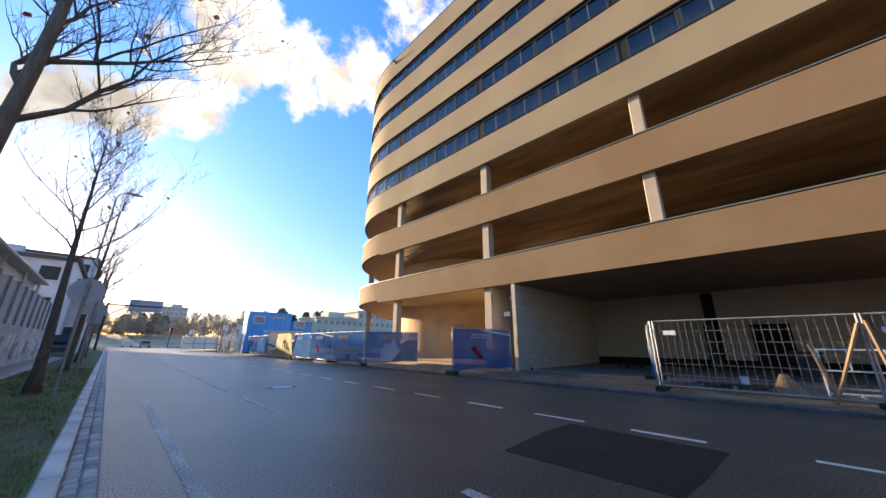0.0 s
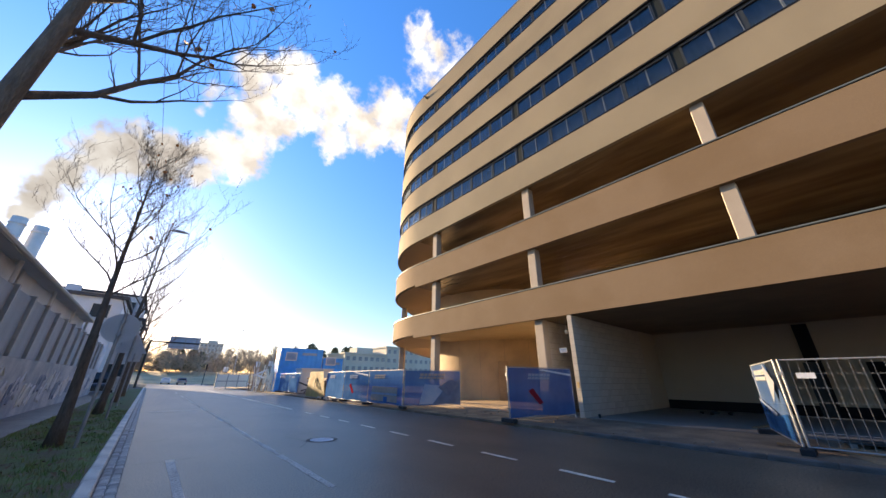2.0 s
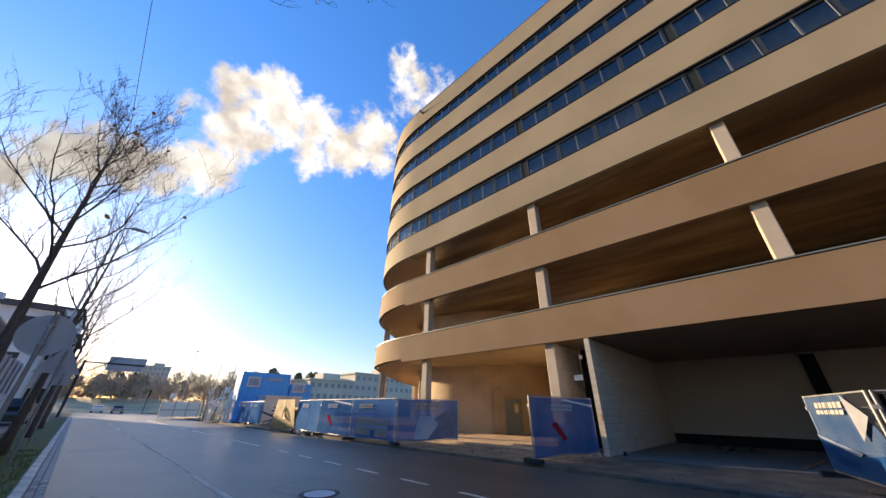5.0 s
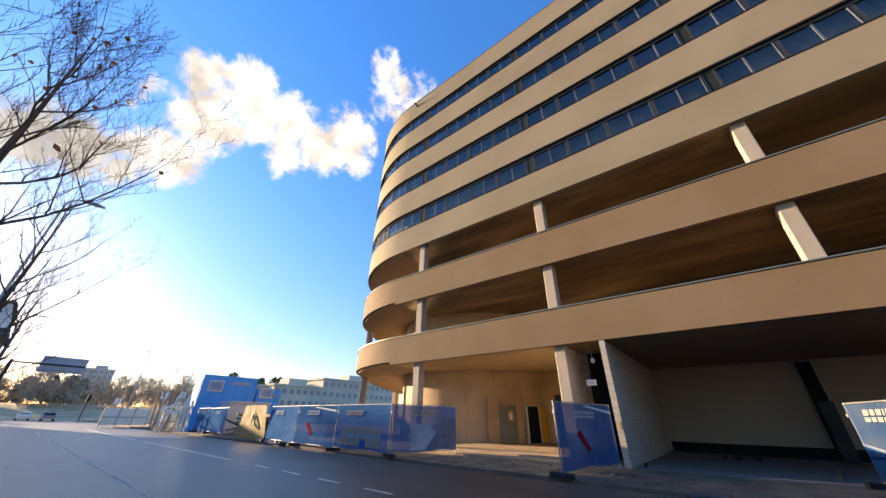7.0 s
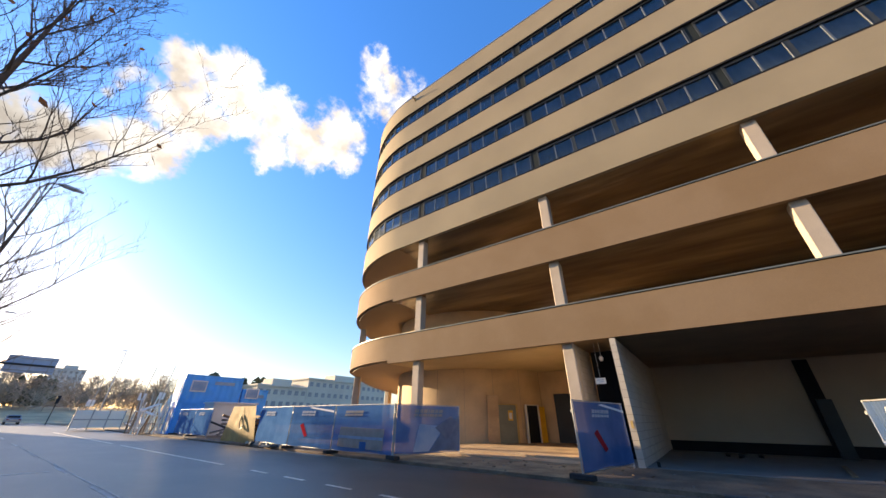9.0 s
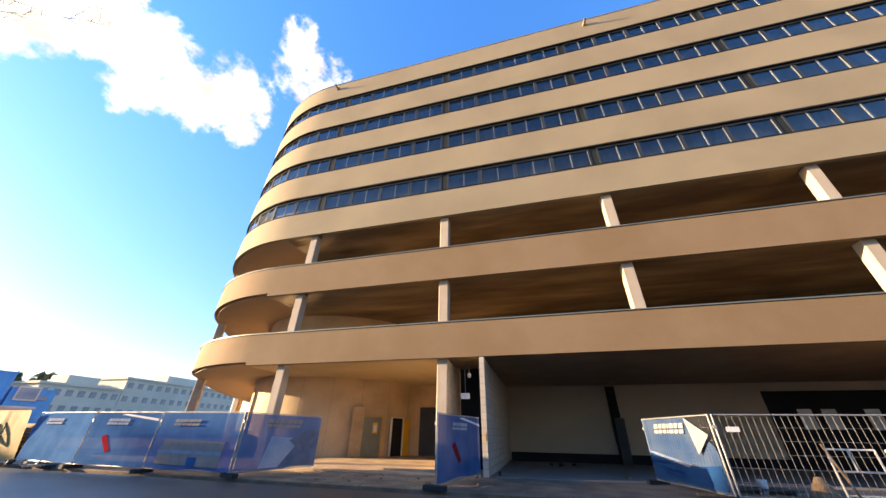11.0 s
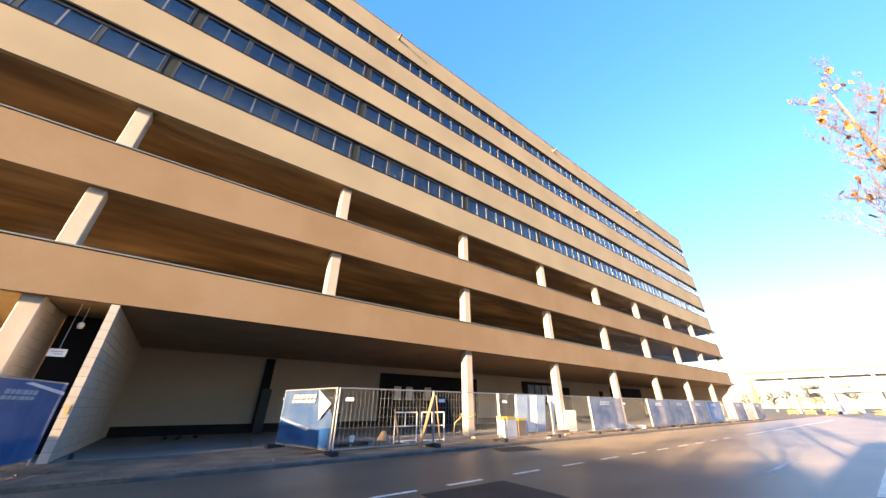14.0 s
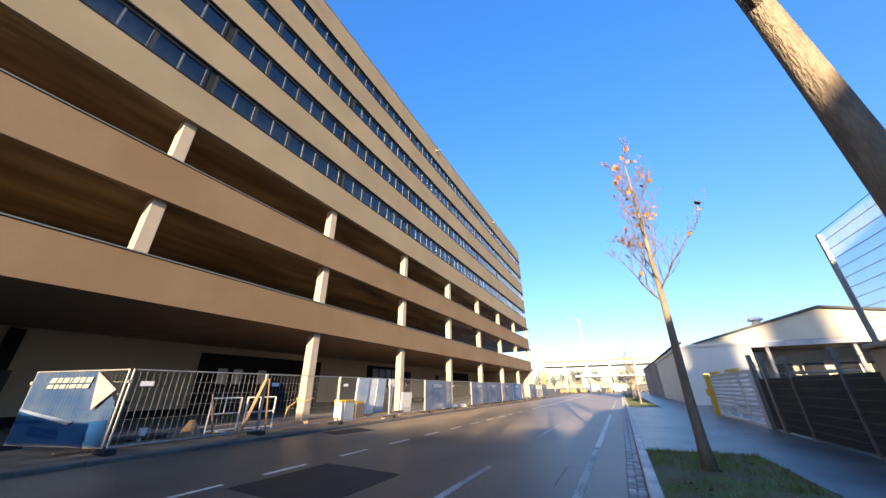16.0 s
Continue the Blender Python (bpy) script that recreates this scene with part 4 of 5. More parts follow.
solid("yellow_hose", hose, OCHRE, "dull yellow hose slung round a concrete column", "hose", at=pose(14.87, 2.25 - SPAN, 0.07), smooth=True)

# the passage: hanging sign and lamp
t = thing("hanging_sign", "small white sign on a rod in the dark passage", "sign", pose(15.06, 9.9, 2.87))
part("plate", Shape().box(-0.012, 0.012, -0.19, 0.19, -0.11, 0.11), WHITE_CLAD, t)
part("text_bar", Shape().box(-0.018, -0.0125, -0.13, 0.13, 0.02, 0.05), GREY_PRINT, t)
part("text_bar", Shape().box(-0.018, -0.0125, -0.13, 0.06, -0.05, -0.02), GREY_PRINT, t)
part("rod", Shape().tube([(0, 0, 0.11), (0, 0, 1.5)], 0.008, 6), GALV, t)
t = thing("passage_lamp", "small grey lamp hanging under the soffit", "lamp", pose(15.3, 9.75, 4.395))
part("stem", Shape().tube([(0, 0, 0), (0, 0, -0.55)], 0.012, 6), GALV, t)
part("head", Shape().tube([(0, 0, -0.55), (0, 0, -0.62), (0, 0, -0.74)], [0.05, 0.09, 0.06], 12), GREY_PAINT, t, smooth=True)
solid("wall_cap", Shape().tube([(0, 0, 0), (0, 0, 0.14)], 0.05, 10), RUBBER, "black pipe stub at the block wall's foot", "pipe", at=pose(15.0, 8.6, 0.077))
solid("yellow_sticker", Shape().box(-0.006, 0.0, -0.045, 0.045, -0.12, 0.12), OCHRE, "yellow sticker on the end of the block wall", "sticker", at=pose(14.397, 9.03, 1.35))


# doors leaning on the round core
def core_door(angle, w, h, mat, label, kind_parts):
    a = radians(angle)
    m = Matrix.Translation((CX + 6.32 * math.cos(a), CY + 6.32 * math.sin(a), 0.20)) @ Matrix.Rotation(a - math.pi / 2, 4, "Z")
    t = thing("loose_door", label, "door", m, "loose doors")
    part("leaf", Shape().box(-w / 2, w / 2, 0, 0.06, 0, h), mat, t)
    for x in (-w / 2, w / 2):
        part("jamb", Shape().box(x - 0.05, x + 0.05, -0.02, 0.10, 0, h + 0.05), kind_parts, t)
    part("head_jamb", Shape().box(-w / 2 + 0.05, w / 2 - 0.05, -0.02, 0.10, h, h + 0.05), kind_parts, t)
    return t


d = core_door(-131, 1.25, 2.05, PANEL_METAL, "grey-green steel door with a yellow notice by the core", OCHRE)
part("notice", Shape().box(-0.35, -0.05, 0.062, 0.07, 1.2, 1.75), YELLOW, d, "yellow paper notice")
part("notice_panel", Shape().box(-0.29, -0.11, 0.0705, 0.076, 1.28, 1.62), WHITE_PRINT, d)
d = core_door(-114.5, 1.0, 2.05, DARK, "black door leaf in a pale frame beside an orange panel", WHITE_CLAD)
part("side_panel", Shape().box(-1.08, -0.57, 0.0, 0.05, 0, 2.0), YELLOW, d, "orange door panel")
a = radians(-139.5)
board(CX + 6.45 * math.cos(a), CY + 6.45 * math.sin(a), 0.7, 2.6, 0.05, SUNLIT_TAN, "pale timber board leaning on the round core", 3, -139.5 + 90 + 180, 0.2, "timber_board")
solid("round_lamp", Shape().tube([(0, 0, 0), (-0.10, 0, 0)], 0.12, 16), WHITE_CLAD, "round white bulkhead lamp on the wall", "lamp", at=pose(22.99, 13.4, 3.6))

# ---------------------------------------------------------------- trees
def tree(name, x, y, h, r, seed, bark, label, lean=(0.0, 0.0), first=0.36, leaves=0, spread=1.0, twigs=1.0, aim=None, limbs=0.5, taper=0.75):
    """A bare street tree: leaning tapered trunk, rising limbs, fine twigs, a few dry leaves."""
    rng = random.Random(seed)
    t = thing(name, label, "tree", pose(x, y, 0.06), "street trees")
    n = 14
    trunk_pts, trunk_r = [], []
    for i in range(n + 1):
        u = i / n
        wob = 0.05 * h / 8
        trunk_pts.append(Vector((lean[0] * u * h + wob * noise.noise(Vector((u * 3, seed, 0))), lean[1] * u * h + wob * noise.noise(Vector((u * 3, 0, seed))), u * h)))
        trunk_r.append(r * ((1 - u) ** taper * 0.95 + 0.03) * (1.45 if i == 0 else 1.08 if i == 1 else 1.0))
    part("trunk", Shape().tube(trunk_pts, trunk_r, 12), bark, t, smooth=True)
    limb, twig, leaf = Shape(), Shape(), Shape()

    def grow(start, d, length, rad, depth):
        k = 6
        pts, rr, p, dd = [start], [rad], start.copy(), d.copy()
        for i in range(k):
            dd = (dd + Vector((rng.gauss(0, 0.13), rng.gauss(0, 0.13), 0.10 + rng.gauss(0, 0.08)))).normalized()
            p = p + dd * (length / k)
            pts.append(p.copy())
            rr.append(rad * (1 - 0.8 * (i + 1) / k))
        (limb if depth < 2 else twig).tube(pts, rr, 7 if depth < 1 else 5 if depth < 2 else 3, False)
        if depth < 3:
            for i in range(1, k + 1):
                for _ in range(2 if depth == 0 else 1):
                    if rng.random() < (0.95 if depth < 2 else 0.75) * twigs:
                        side = Vector((rng.gauss(0, 1), rng.gauss(0, 1), rng.uniform(-0.1, 0.7))).normalized()
                        nd = (dd * 0.75 + side * 0.75).normalized()
                        grow(pts[i], nd, length * rng.uniform(0.28, 0.5), max(rr[i] * 0.62, 0.0035), depth + 1)
        elif leaves and rng.random() < leaves:
            q = pts[-1]
            m = Matrix.Translation(q) @ Euler((rng.uniform(0, 6), rng.uniform(0, 6), rng.uniform(0, 6))).to_matrix().to_4x4()
            l = rng.uniform(0.05, 0.09)
            leaf.add([m @ Vector(v) for v in ((0, 0, 0), (l * 0.8, l * 0.6, 0.01), (l * 0.4, l * 1.5, 0.02), (-l * 0.5, l * 1.2, 0.0), (-l * 0.7, l * 0.5, 0.01))], [(0, 1, 2, 3, 4)])

    count = 15
    for i in range(count):
        u = first + (0.93 - first) * i / (count - 1)
        idx = u * n
        k = min(int(idx), n - 1)
        p = trunk_pts[k].lerp(trunk_pts[k + 1], idx - k)
        a = radians(aim[i % len(aim)]) if aim else i * 2.4 + rng.uniform(-0.4, 0.4)
        d = Vector((math.cos(a), math.sin(a), rng.uniform(0.7, 1.3))).normalized()
        grow(p, d, h * (0.46 - 0.32 * (u - first) / (1 - first)) * spread * rng.uniform(0.8, 1.1), r * limbs * (1.15 - u), 0)
    limb.add(twig.v, twig.f)
    part("crown", limb, BARK, t, "bare forked crown")
    if leaf.v:
        part("foliage", leaf, LEAF, t, "a few dry orange leaves")
    return t


tree("street_tree", -1.10, 4.81, 9.2, 0.088, 17, BARK_PALE, "bare brown street tree on the grass verge", (0.0, 0.0), 0.36, 0.004, 0.92, 1.0, (62, 118, 35, 95, 150, 75, 48, 110, 20, 88, 130, 60))
tree("street_tree", -1.02, 12.95, 7.9, 0.12, 12, BARK, "bare dark street tree in grass beside sign posts", (-0.028, 0.0), 0.42, 0.006, 0.8, 1.0, None, 0.30, 1.15)
tree("street_tree", -1.05, 21.4, 8.6, 0.13, 13, BARK, "bare street tree in a row along the kerb", (0.03, 0.0), 0.35, 0, 0.85, 0.8, None, 0.32, 1.1)
tree("street_tree", -1.05, 30.0, 8.4, 0.13, 14, BARK, "bare street tree in a row along the kerb", (0.02, 0.0), 0.35, 0, 0.85, 0.7, None, 0.32, 1.1)
tree("street_tree", -1.10, 38.5, 8.4, 0.13, 15, BARK, "bare street tree in a row along the kerb", (0.02, 0.0), 0.35, 0, 0.9, 0.6)
tree("street_tree", -1.02, -1.15, 6.7, 0.092, 16, BARK_PALE, "young street tree with a few dry orange leaves", (-0.01, 0.01), 0.44, 0.012, 0.44, 1.0, None, 0.30)
for k, (yy, hh) in enumerate(((-27, 5.2), (-36, 5.8), (-45, 6.2), (-54, 6.5))):
    tree("street_tree", -1.2, yy, hh, 0.06, 20 + k, BARK_PALE, "thin young tree in the far grass strip", (0.0, 0.0), 0.35, 0, 0.45, 0.6)


# ---------------------------------------------------------------- street furniture
def street_lamp(x, y, h, reach, label, turn=0, r=0.07):
    t = thing("street_lamp", label, "street lamp", pose(x, y, 0.0, 0, 0, turn), "street lamps")
    part("pole", Shape().tube([(0, 0, 0), (0, 0, h * 0.5), (0, 0, h - 0.3), (0.12, 0, h), (reach, 0, h + 0.12)], [r, r * 0.8, r * 0.55, r * 0.5, r * 0.45], 10), GREY_PAINT, t, smooth=True)
    hd = Shape()
    for sx, sw, sz in ((0, 0.06, 0.05), (0.15, 0.14, 0.08), (0.5, 0.15, 0.08), (0.75, 0.05, 0.04)):
        hd.v += [(reach + sx, -sw, h + 0.10), (reach + sx, sw, h + 0.10), (reach + sx, sw * 0.6, h + 0.12 + sz), (reach + sx, -sw * 0.6, h + 0.12 + sz)]
    for i in range(3):
        for k in range(4):
            hd.f.append((4 * i + k, 4 * i + (k + 1) % 4, 4 * i + 4 + (k + 1) % 4, 4 * i + 4 + k))
    hd.f += [(3, 2, 1, 0), (12, 13, 14, 15)]
    part("head", hd, GREY_PAINT, t)
    part("base_sleeve", Shape().tube([(0, 0, 0), (0, 0, 0.8)], r * 1.25, 10), GREY_PAINT, t)
    return t


street_lamp(-1.35, 25.7, 9.75, 0.35, "tall grey street lamp with a flat head among trees")
street_lamp(-1.4, 52.0, 9.0, 0.6, "tall grey street lamp further along the verge")
street_lamp(11.6, 74.0, 9.9, -0.1, "slim street lamp beside the site entrance", 180, 0.09)
street_lamp(-1.6, -70.0, 9.5, 0.5, "slim street lamp far down the street")
street_lamp(9.0, -119.0, 24.0, 0.8, "tall floodlight mast in the distance", 0, 0.2)

# cable along the verge
solid("overhead_cable", Shape().tube([(-1.7, -60 + 8.57 * k, 9.45 + 0.35 * ((k % 5) / 2 - 1) ** 2) for k in range(8, 12)], 0.007, 5), DARK_METAL, "thin dark overhead cable along the street", "cable")

def traffic_sign(x, y, h, shape, label, turn=0, lean=0):
    t = thing("traffic_sign", label, "traffic sign", pose(x, y, 0.08, 0, lean, turn), "traffic signs")
    part("post", Shape().tube([(0, 0, 0), (0, 0, h + 0.35)], 0.032, 10), GALV, t)
    s = Shape()
    if shape == "round":
        n = 28
        pts = [(0.34 * math.cos(6.2832 * k / n), h + 0.34 * math.sin(6.2832 * k / n)) for k in range(n)]
    elif shape == "triangle":
        pts = [(-0.48, h - 0.30), (0.48, h - 0.30), (0.0, h + 0.53)]
    else:
        pts = [(-0.3, h - 0.3), (0.3, h - 0.3), (0.3, h + 0.3), (-0.3, h + 0.3)]
    n = len(pts)
    s.add([(a, 0.035, b) for a, b in pts] + [(a, 0.050, b) for a, b in pts],
          [tuple(range(n)), tuple(reversed(range(n, 2 * n)))] + [(i, n + i, n + (i + 1) % n, (i + 1) % n) for i in range(n)])
    part("plate", s, GREY_PAINT, t, "bare grey back of the sign")
    for dz in (-0.15, 0.15):
        part("bracket", Shape().box(-0.05, 0.05, -0.04, 0.034, h + dz - 0.02, h + dz + 0.02), GALV, t)


traffic_sign(-0.62, 12.35, 2.5, "round", "round traffic sign seen from behind on a steel post")
traffic_sign(-0.60, 18.6, 2.55, "triangle", "triangular traffic sign seen from behind on a steel post")
traffic_sign(-0.75, 26.5, 2.5, "square", "square traffic sign seen from behind")
traffic_sign(0.6 - 1.3, -66, 2.4, "square", "small square sign far down the verge")

# sign gantry over the road
t = thing("sign_gantry", "grey steel arm carrying a large blue direction board", "sign gantry", pose(-1.2, 71, 0.05))
part("mast", Shape().tube([(0, 0, 0), (0, 0, 7.0)], 0.16, 12), DARK_METAL, t)
part("arm", Shape().tube([(0, 0, 6.75), (6.4, 0, 6.75)], 0.11, 10), DARK_METAL, t)
bd = part("board", Shape().box(2.35, 6.45, 0.12, 0.2, 5.85, 7.75), BOARD_BACK, t, "bare back of a large direction board")
for z in (6.1, 6.75, 7.45):
    part("stiffener", Shape().box(2.4, 6.4, 0.02, 0.118, z - 0.05, z + 0.05), GALV, bd)
for x in (2.9, 4.4, 5.9):
    part("stiffener", Shape().box(x - 0.04, x + 0.04, 0.03, 0.117, 5.9, 7.7), GALV, bd)
t = thing("traffic_light", "black traffic light on a slim post", "traffic light", pose(9.4, 95, 0))
part("post", Shape().tube([(0, 0, 0), (0, 0, 3.2)], 0.07, 8), DARK_METAL, t)
part("housing", Shape().bevelled(-0.22, 0.22, -0.15, 0.15, 3.2, 4.4, 0.04), RUBBER, t)


def car(x, y, turn, mat, label, l=4.3, w=1.75, h=1.45):
    t = thing("car", label, "car", pose(x, y, 0.0, 0, 0, turn), "cars")
    body = Shape()
    prof = [(-l / 2, 0.35), (-l / 2, 0.8), (-l / 2 + 0.2, 0.92), (-0.9, 0.98), (-0.2, h), (1.3, h), (l / 2 - 0.1, 1.0), (l / 2, 0.75), (l / 2, 0.35)]
    n = len(prof)
    body.add([(-w / 2 + (0.16 if z > 1.1 else 0), a, z) for a, z in prof] + [(w / 2 - (0.16 if z > 1.1 else 0), a, z) for a, z in prof],
             [tuple(range(n)), tuple(reversed(range(n, 2 * n)))] + [(i, n + i, n + (i + 1) % n, (i + 1) % n) for i in range(n)])
    part("body", body, mat, t)
    part("rear_window", Shape().box(-w / 2 + 0.22, w / 2 - 0.22, -0.86, -0.62, 1.05, 1.30), DARK, t)
    part("front_window", Shape().box(-w / 2 + 0.22, w / 2 - 0.22, 1.62, 1.84, 1.02, 1.25), DARK, t)
    for sx in (-1, 1):
        part("side_window", Shape().box(sx * (w / 2 - 0.10) - 0.02, sx * (w / 2 - 0.10) + 0.02, -0.3, 1.2, 1.02, 1.34), DARK, t)
        part("tail_light", Shape().box(sx * 0.65 - 0.14, sx * 0.65 + 0.14, -l / 2 - 0.02, -l / 2 + 0.02, 0.68, 0.82), RED_PRINT, t)
        for yy in (-1.3, 1.35):
            wh = part("wheel", Shape().tube([(sx * (w / 2 - 0.2), yy, 0.31), (sx * (w / 2 + 0.01), yy, 0.31)], 0.31, 18), RUBBER, t)
            part("rim", Shape().tube([(sx * (w / 2 + 0.011), yy, 0.31), (sx * (w / 2 + 0.02), yy, 0.31)], 0.19, 14), ALU, wh)


car(6.2, 104, 0, material("silver_car_paint", (0.22, 0.23, 0.25), 0.3, 0.6, spots=0.02), "small grey car on the road seen from behind")
car(3.4, 112, 180, material("white_car_paint", (0.6, 0.6, 0.6), 0.3, spots=0.02), "pale car far down the road")
car(-3.2, 47, 0, material("black_car_paint", (0.02, 0.022, 0.025), 0.3, spots=0.02), "dark van parked on the footpath behind trees", 4.8, 1.9, 1.9)

# ---------------------------------------------------------------- left side of the street, ahead
hall = thing("grey_hall", "long low grey metal hall behind a wall", "hall")
part("wall", Shape().box(-16, -3.95, 9.0, 32.4, 0.0, 4.85), HALL_GREY, hall)
part("roof", Shape().add([(-3.55, 8.6, 4.95), (-3.55, 32.8, 4.95), (-10, 32.8, 6.6), (-10, 8.6, 6.6), (-16.4, 8.6, 4.95), (-16.4, 32.8, 4.95),
                          (-3.55, 8.6, 4.80), (-3.55, 32.8, 4.80), (-16.4, 8.6, 4.80), (-16.4, 32.8, 4.80)],
                         [(0, 1, 2, 3), (3, 2, 5, 4), (0, 6, 7, 1), (4, 5, 9, 8), (6, 8, 9, 7), (0, 3, 4, 8, 6), (1, 7, 9, 5, 2)]), HALL_GREY, hall, "grey low-pitched metal roof")
part("gutter", Shape().tube([(-3.50, 8.6, 4.86), (-3.50, 32.8, 4.86)], 0.08, 8), WHITE_CLAD, hall, "pale eaves gutter")
for y in (12, 17, 22, 27, 31.8):
    part("downpipe", Shape().tube([(-3.72, y, 0.1), (-3.72, y, 4.8)], 0.06, 8), HALL_GREY, hall)
    part("rib", Shape().box(-3.95, -3.90, y + 1.2, y + 1.35, 2.2, 4.8), GREY_PAINT, hall)
barrier = thing("noise_wall", "concrete wall with graffiti under grey screen panels", "wall", kind="structure")
part("plinth", Shape().box(-3.62, -3.42, 8.5, 43.5, 0.0, 2.08), OLD_CONCRETE, barrier, "stained concrete wall with pale scribbles")
panel_me = Shape().box(-3.58, -3.50, 0.06, 1.94, 2.10, 3.95).mesh("screen_panel", SCREEN)
for k in range(17):
    part("screen_panel", panel_me, None, barrier, at=pose(0, 8.6 + 2.0 * k, 0))
    part("screen_post", Shape().box(-3.60, -3.40, 8.6 + 2.0 * k - 0.06, 8.6 + 2.0 * k + 0.06, 2.08, 4.02), GALV, barrier)
# scribbles on the plinth, plain loops without meaning
rng = random.Random(8)
for k in range(34):
    y, z = 9.6 + 0.95 * k + rng.uniform(-0.3, 0.3), rng.uniform(0.7, 1.3)
    pts = []
    for i in range(14):
        a0 = i * 0.9
        pts.append((-3.412, y + 0.10 * i * 0.7 + 0.28 * math.cos(a0), z + rng.uniform(0.25, 0.5) * math.sin(a0 * 1.3)))
    part("scribble", Shape().tube(pts, 0.036, 4), (WHITE_PRINT, WHITE_CLAD, WHITE_PRINT, GREY_PRINT)[k % 4], barrier, "pale spray paint loops")


def house(name, label, x0, x1, y0, y1, h, mat, nx, floors, roof=None, side="y0", win=(1.4, 1.4)):
    """A plain block with framed windows on the face turned to the street."""
    t = thing(name, label, "building")
    part("wall", Shape().box(x0, x1, y0, y1, 0, h), mat, t)
    part("roof", Shape().box(x0 - 0.3, x1 + 0.3, y0 - 0.3, y1 + 0.3, h + 0.002, h + 0.35), roof or ROOFING, t)
    dz = h / floors
    for i in range(nx):
        for k in range(floors):
            cx, cz = x0 + (x1 - x0) * (i + 0.5) / nx, dz * (k + 0.55)
            w = part("window", Shape().box(cx - win[0] / 2 - 0.1, cx + win[0] / 2 + 0.1, y0 - 0.06, y0 - 0.002, cz - win[1] / 2 - 0.1, cz + win[1] / 2 + 0.1), WHITE_CLAD, t)
            part("pane", Shape().box(cx - win[0] / 2, cx + win[0] / 2, y0 - 0.09, y0 - 0.061, cz - win[1] / 2, cz + win[1] / 2), DARK_METAL, w)
    return t


t = house("grey_house", "grey flat-roofed house beyond the hall", -14, -4.1, 52, 66, 9.6, HALL_GREY, 3, 3)
part("chimney", Shape().box(-9.5, -8.4, 55, 56, 9.96, 11.2), HALL_GREY, t)
t = house("grey_house", "lower grey building beside the footpath", -4.09, -2.4, 58, 70, 8.2, GREY_PAINT, 1, 2)
house("brown_house", "tall brown house row far along the street", -17, -4.2, 80, 100, 14.8, HALL_GREY, 5, 4)

# power station chimneys far off, where the steam comes from
for x, y, h in ((-56, 200, 61), (-50.5, 204, 60)):
    t = thing("chimney", "tall pale power station chimney in the distance", "chimney", pose(x, y, 0), "chimneys")
    part("shaft", Shape().tube([(0, 0, 0), (0, 0, h * 0.6), (0, 0, h)], [3.2, 2.5, 2.2], 20), WHITE_CLAD, t, smooth=True)
    part("collar", Shape().tube([(0, 0, h - 3), (0, 0, h - 2.5)], 2.5, 20), HALL_GREY, t)

# steam plume: a far sheet of sky behind everything
BLOBS = ((-15.9, 16.8, 1.2, 1.0), (-15.5, 18.2, 1.5, 1.0), (-15.2, 20.0, 1.9, 1.0), (-14.4, 22.3, 2.3, 1.0), (-13.0, 24.6, 2.6, 1.0), (-12.0, 26.6, 2.8, 1), (-10.5, 26.9, 3.7, 1),
         (-8.0, 28.3, 3.6, 1), (-5.2, 27.8, 2.7, 1), (-2.6, 27.8, 2.2, 1), (-1.4, 30.9, 3.3, 1), (2.1, 31.9, 3.6, 1), (3.7, 38.0, 4.4, 1),
         (1.1, 43.6, 3.1, 1), (7.0, 45.6, 3.3, 1), (9.9, 42.5, 4.7, 1), (15.6, 44.1, 3.7, 0.95), (16.5, 38.9, 2.9, 0.9), (16.4, 36.1, 1.5, 0.6),
         (23.4, 41.7, 4.0, 1), (28.4, 45.0, 4.0, 0.95), (30.8, 40.9, 2.3, 0.9), (25.5, 47.9, 1.9, 0.6), (-4.0, 38.7, 1.5, 0.62), (-4.1, 37.3, 0.9, 0.5),
         (-4.9, 35.7, 0.7, 0.45), (34.5, 56.1, 2.7, 0.68), (38.5, 52.6, 4.2, 0.7), (44.2, 52.1, 3.5, 0.5))


def way(az, el):
    a, e = radians(az), radians(el)
    return Vector((math.sin(a) * math.cos(e), math.cos(a) * math.cos(e), math.sin(e)))


s, dens, lit = Shape(), [], []
NA, NE, RAD = 240, 170, 900.0
ways = [(way(a, e), r, d) for a, e, r, d in BLOBS]
for j in range(NE + 1):
    for i in range(NA + 1):
        az = -24 + 84 * i / NA
        w = way(az, 13 + 52 * j / NE)
        s.v.append(tuple(w * RAD))
        best = 0.0
        for c, r, d in ways:
            q = math.degrees(c.angle(w)) / (r * 1.22)
            if q < 1.5:
                best = max(best, d * (1 - q * q * 0.8))
        dens.append(max(0.0, best))
        lit.append(0.58 + 0.42 * min(1.0, max(0.0, (az + 9.0) / 12.0)))
for j in range(NE):
    for i in range(NA):
        a = j * (NA + 1) + i
        s.f.append((a, a + 1, a + NA + 2, a + NA + 1))
me = s.mesh("steam_plume", None, True)
at = me.attributes.new("steam", "FLOAT", "POINT")
at.data.foreach_set("value", dens)
me.attributes.new("lit", "FLOAT", "POINT").data.foreach_set("value", lit)      # the backlit end towards the sun is greyer
cm = bpy.data.materials.new("steam")
cm.use_nodes = True
t, n = cm.node_tree, cm.node_tree.nodes
n.remove(n["Principled BSDF"])
attr = n.new("ShaderNodeAttribute")
attr.attribute_name = "steam"
co = n.new("ShaderNodeTexCoord")
nz, nz2 = n.new("ShaderNodeTexNoise"), n.new("ShaderNodeTexNoise")
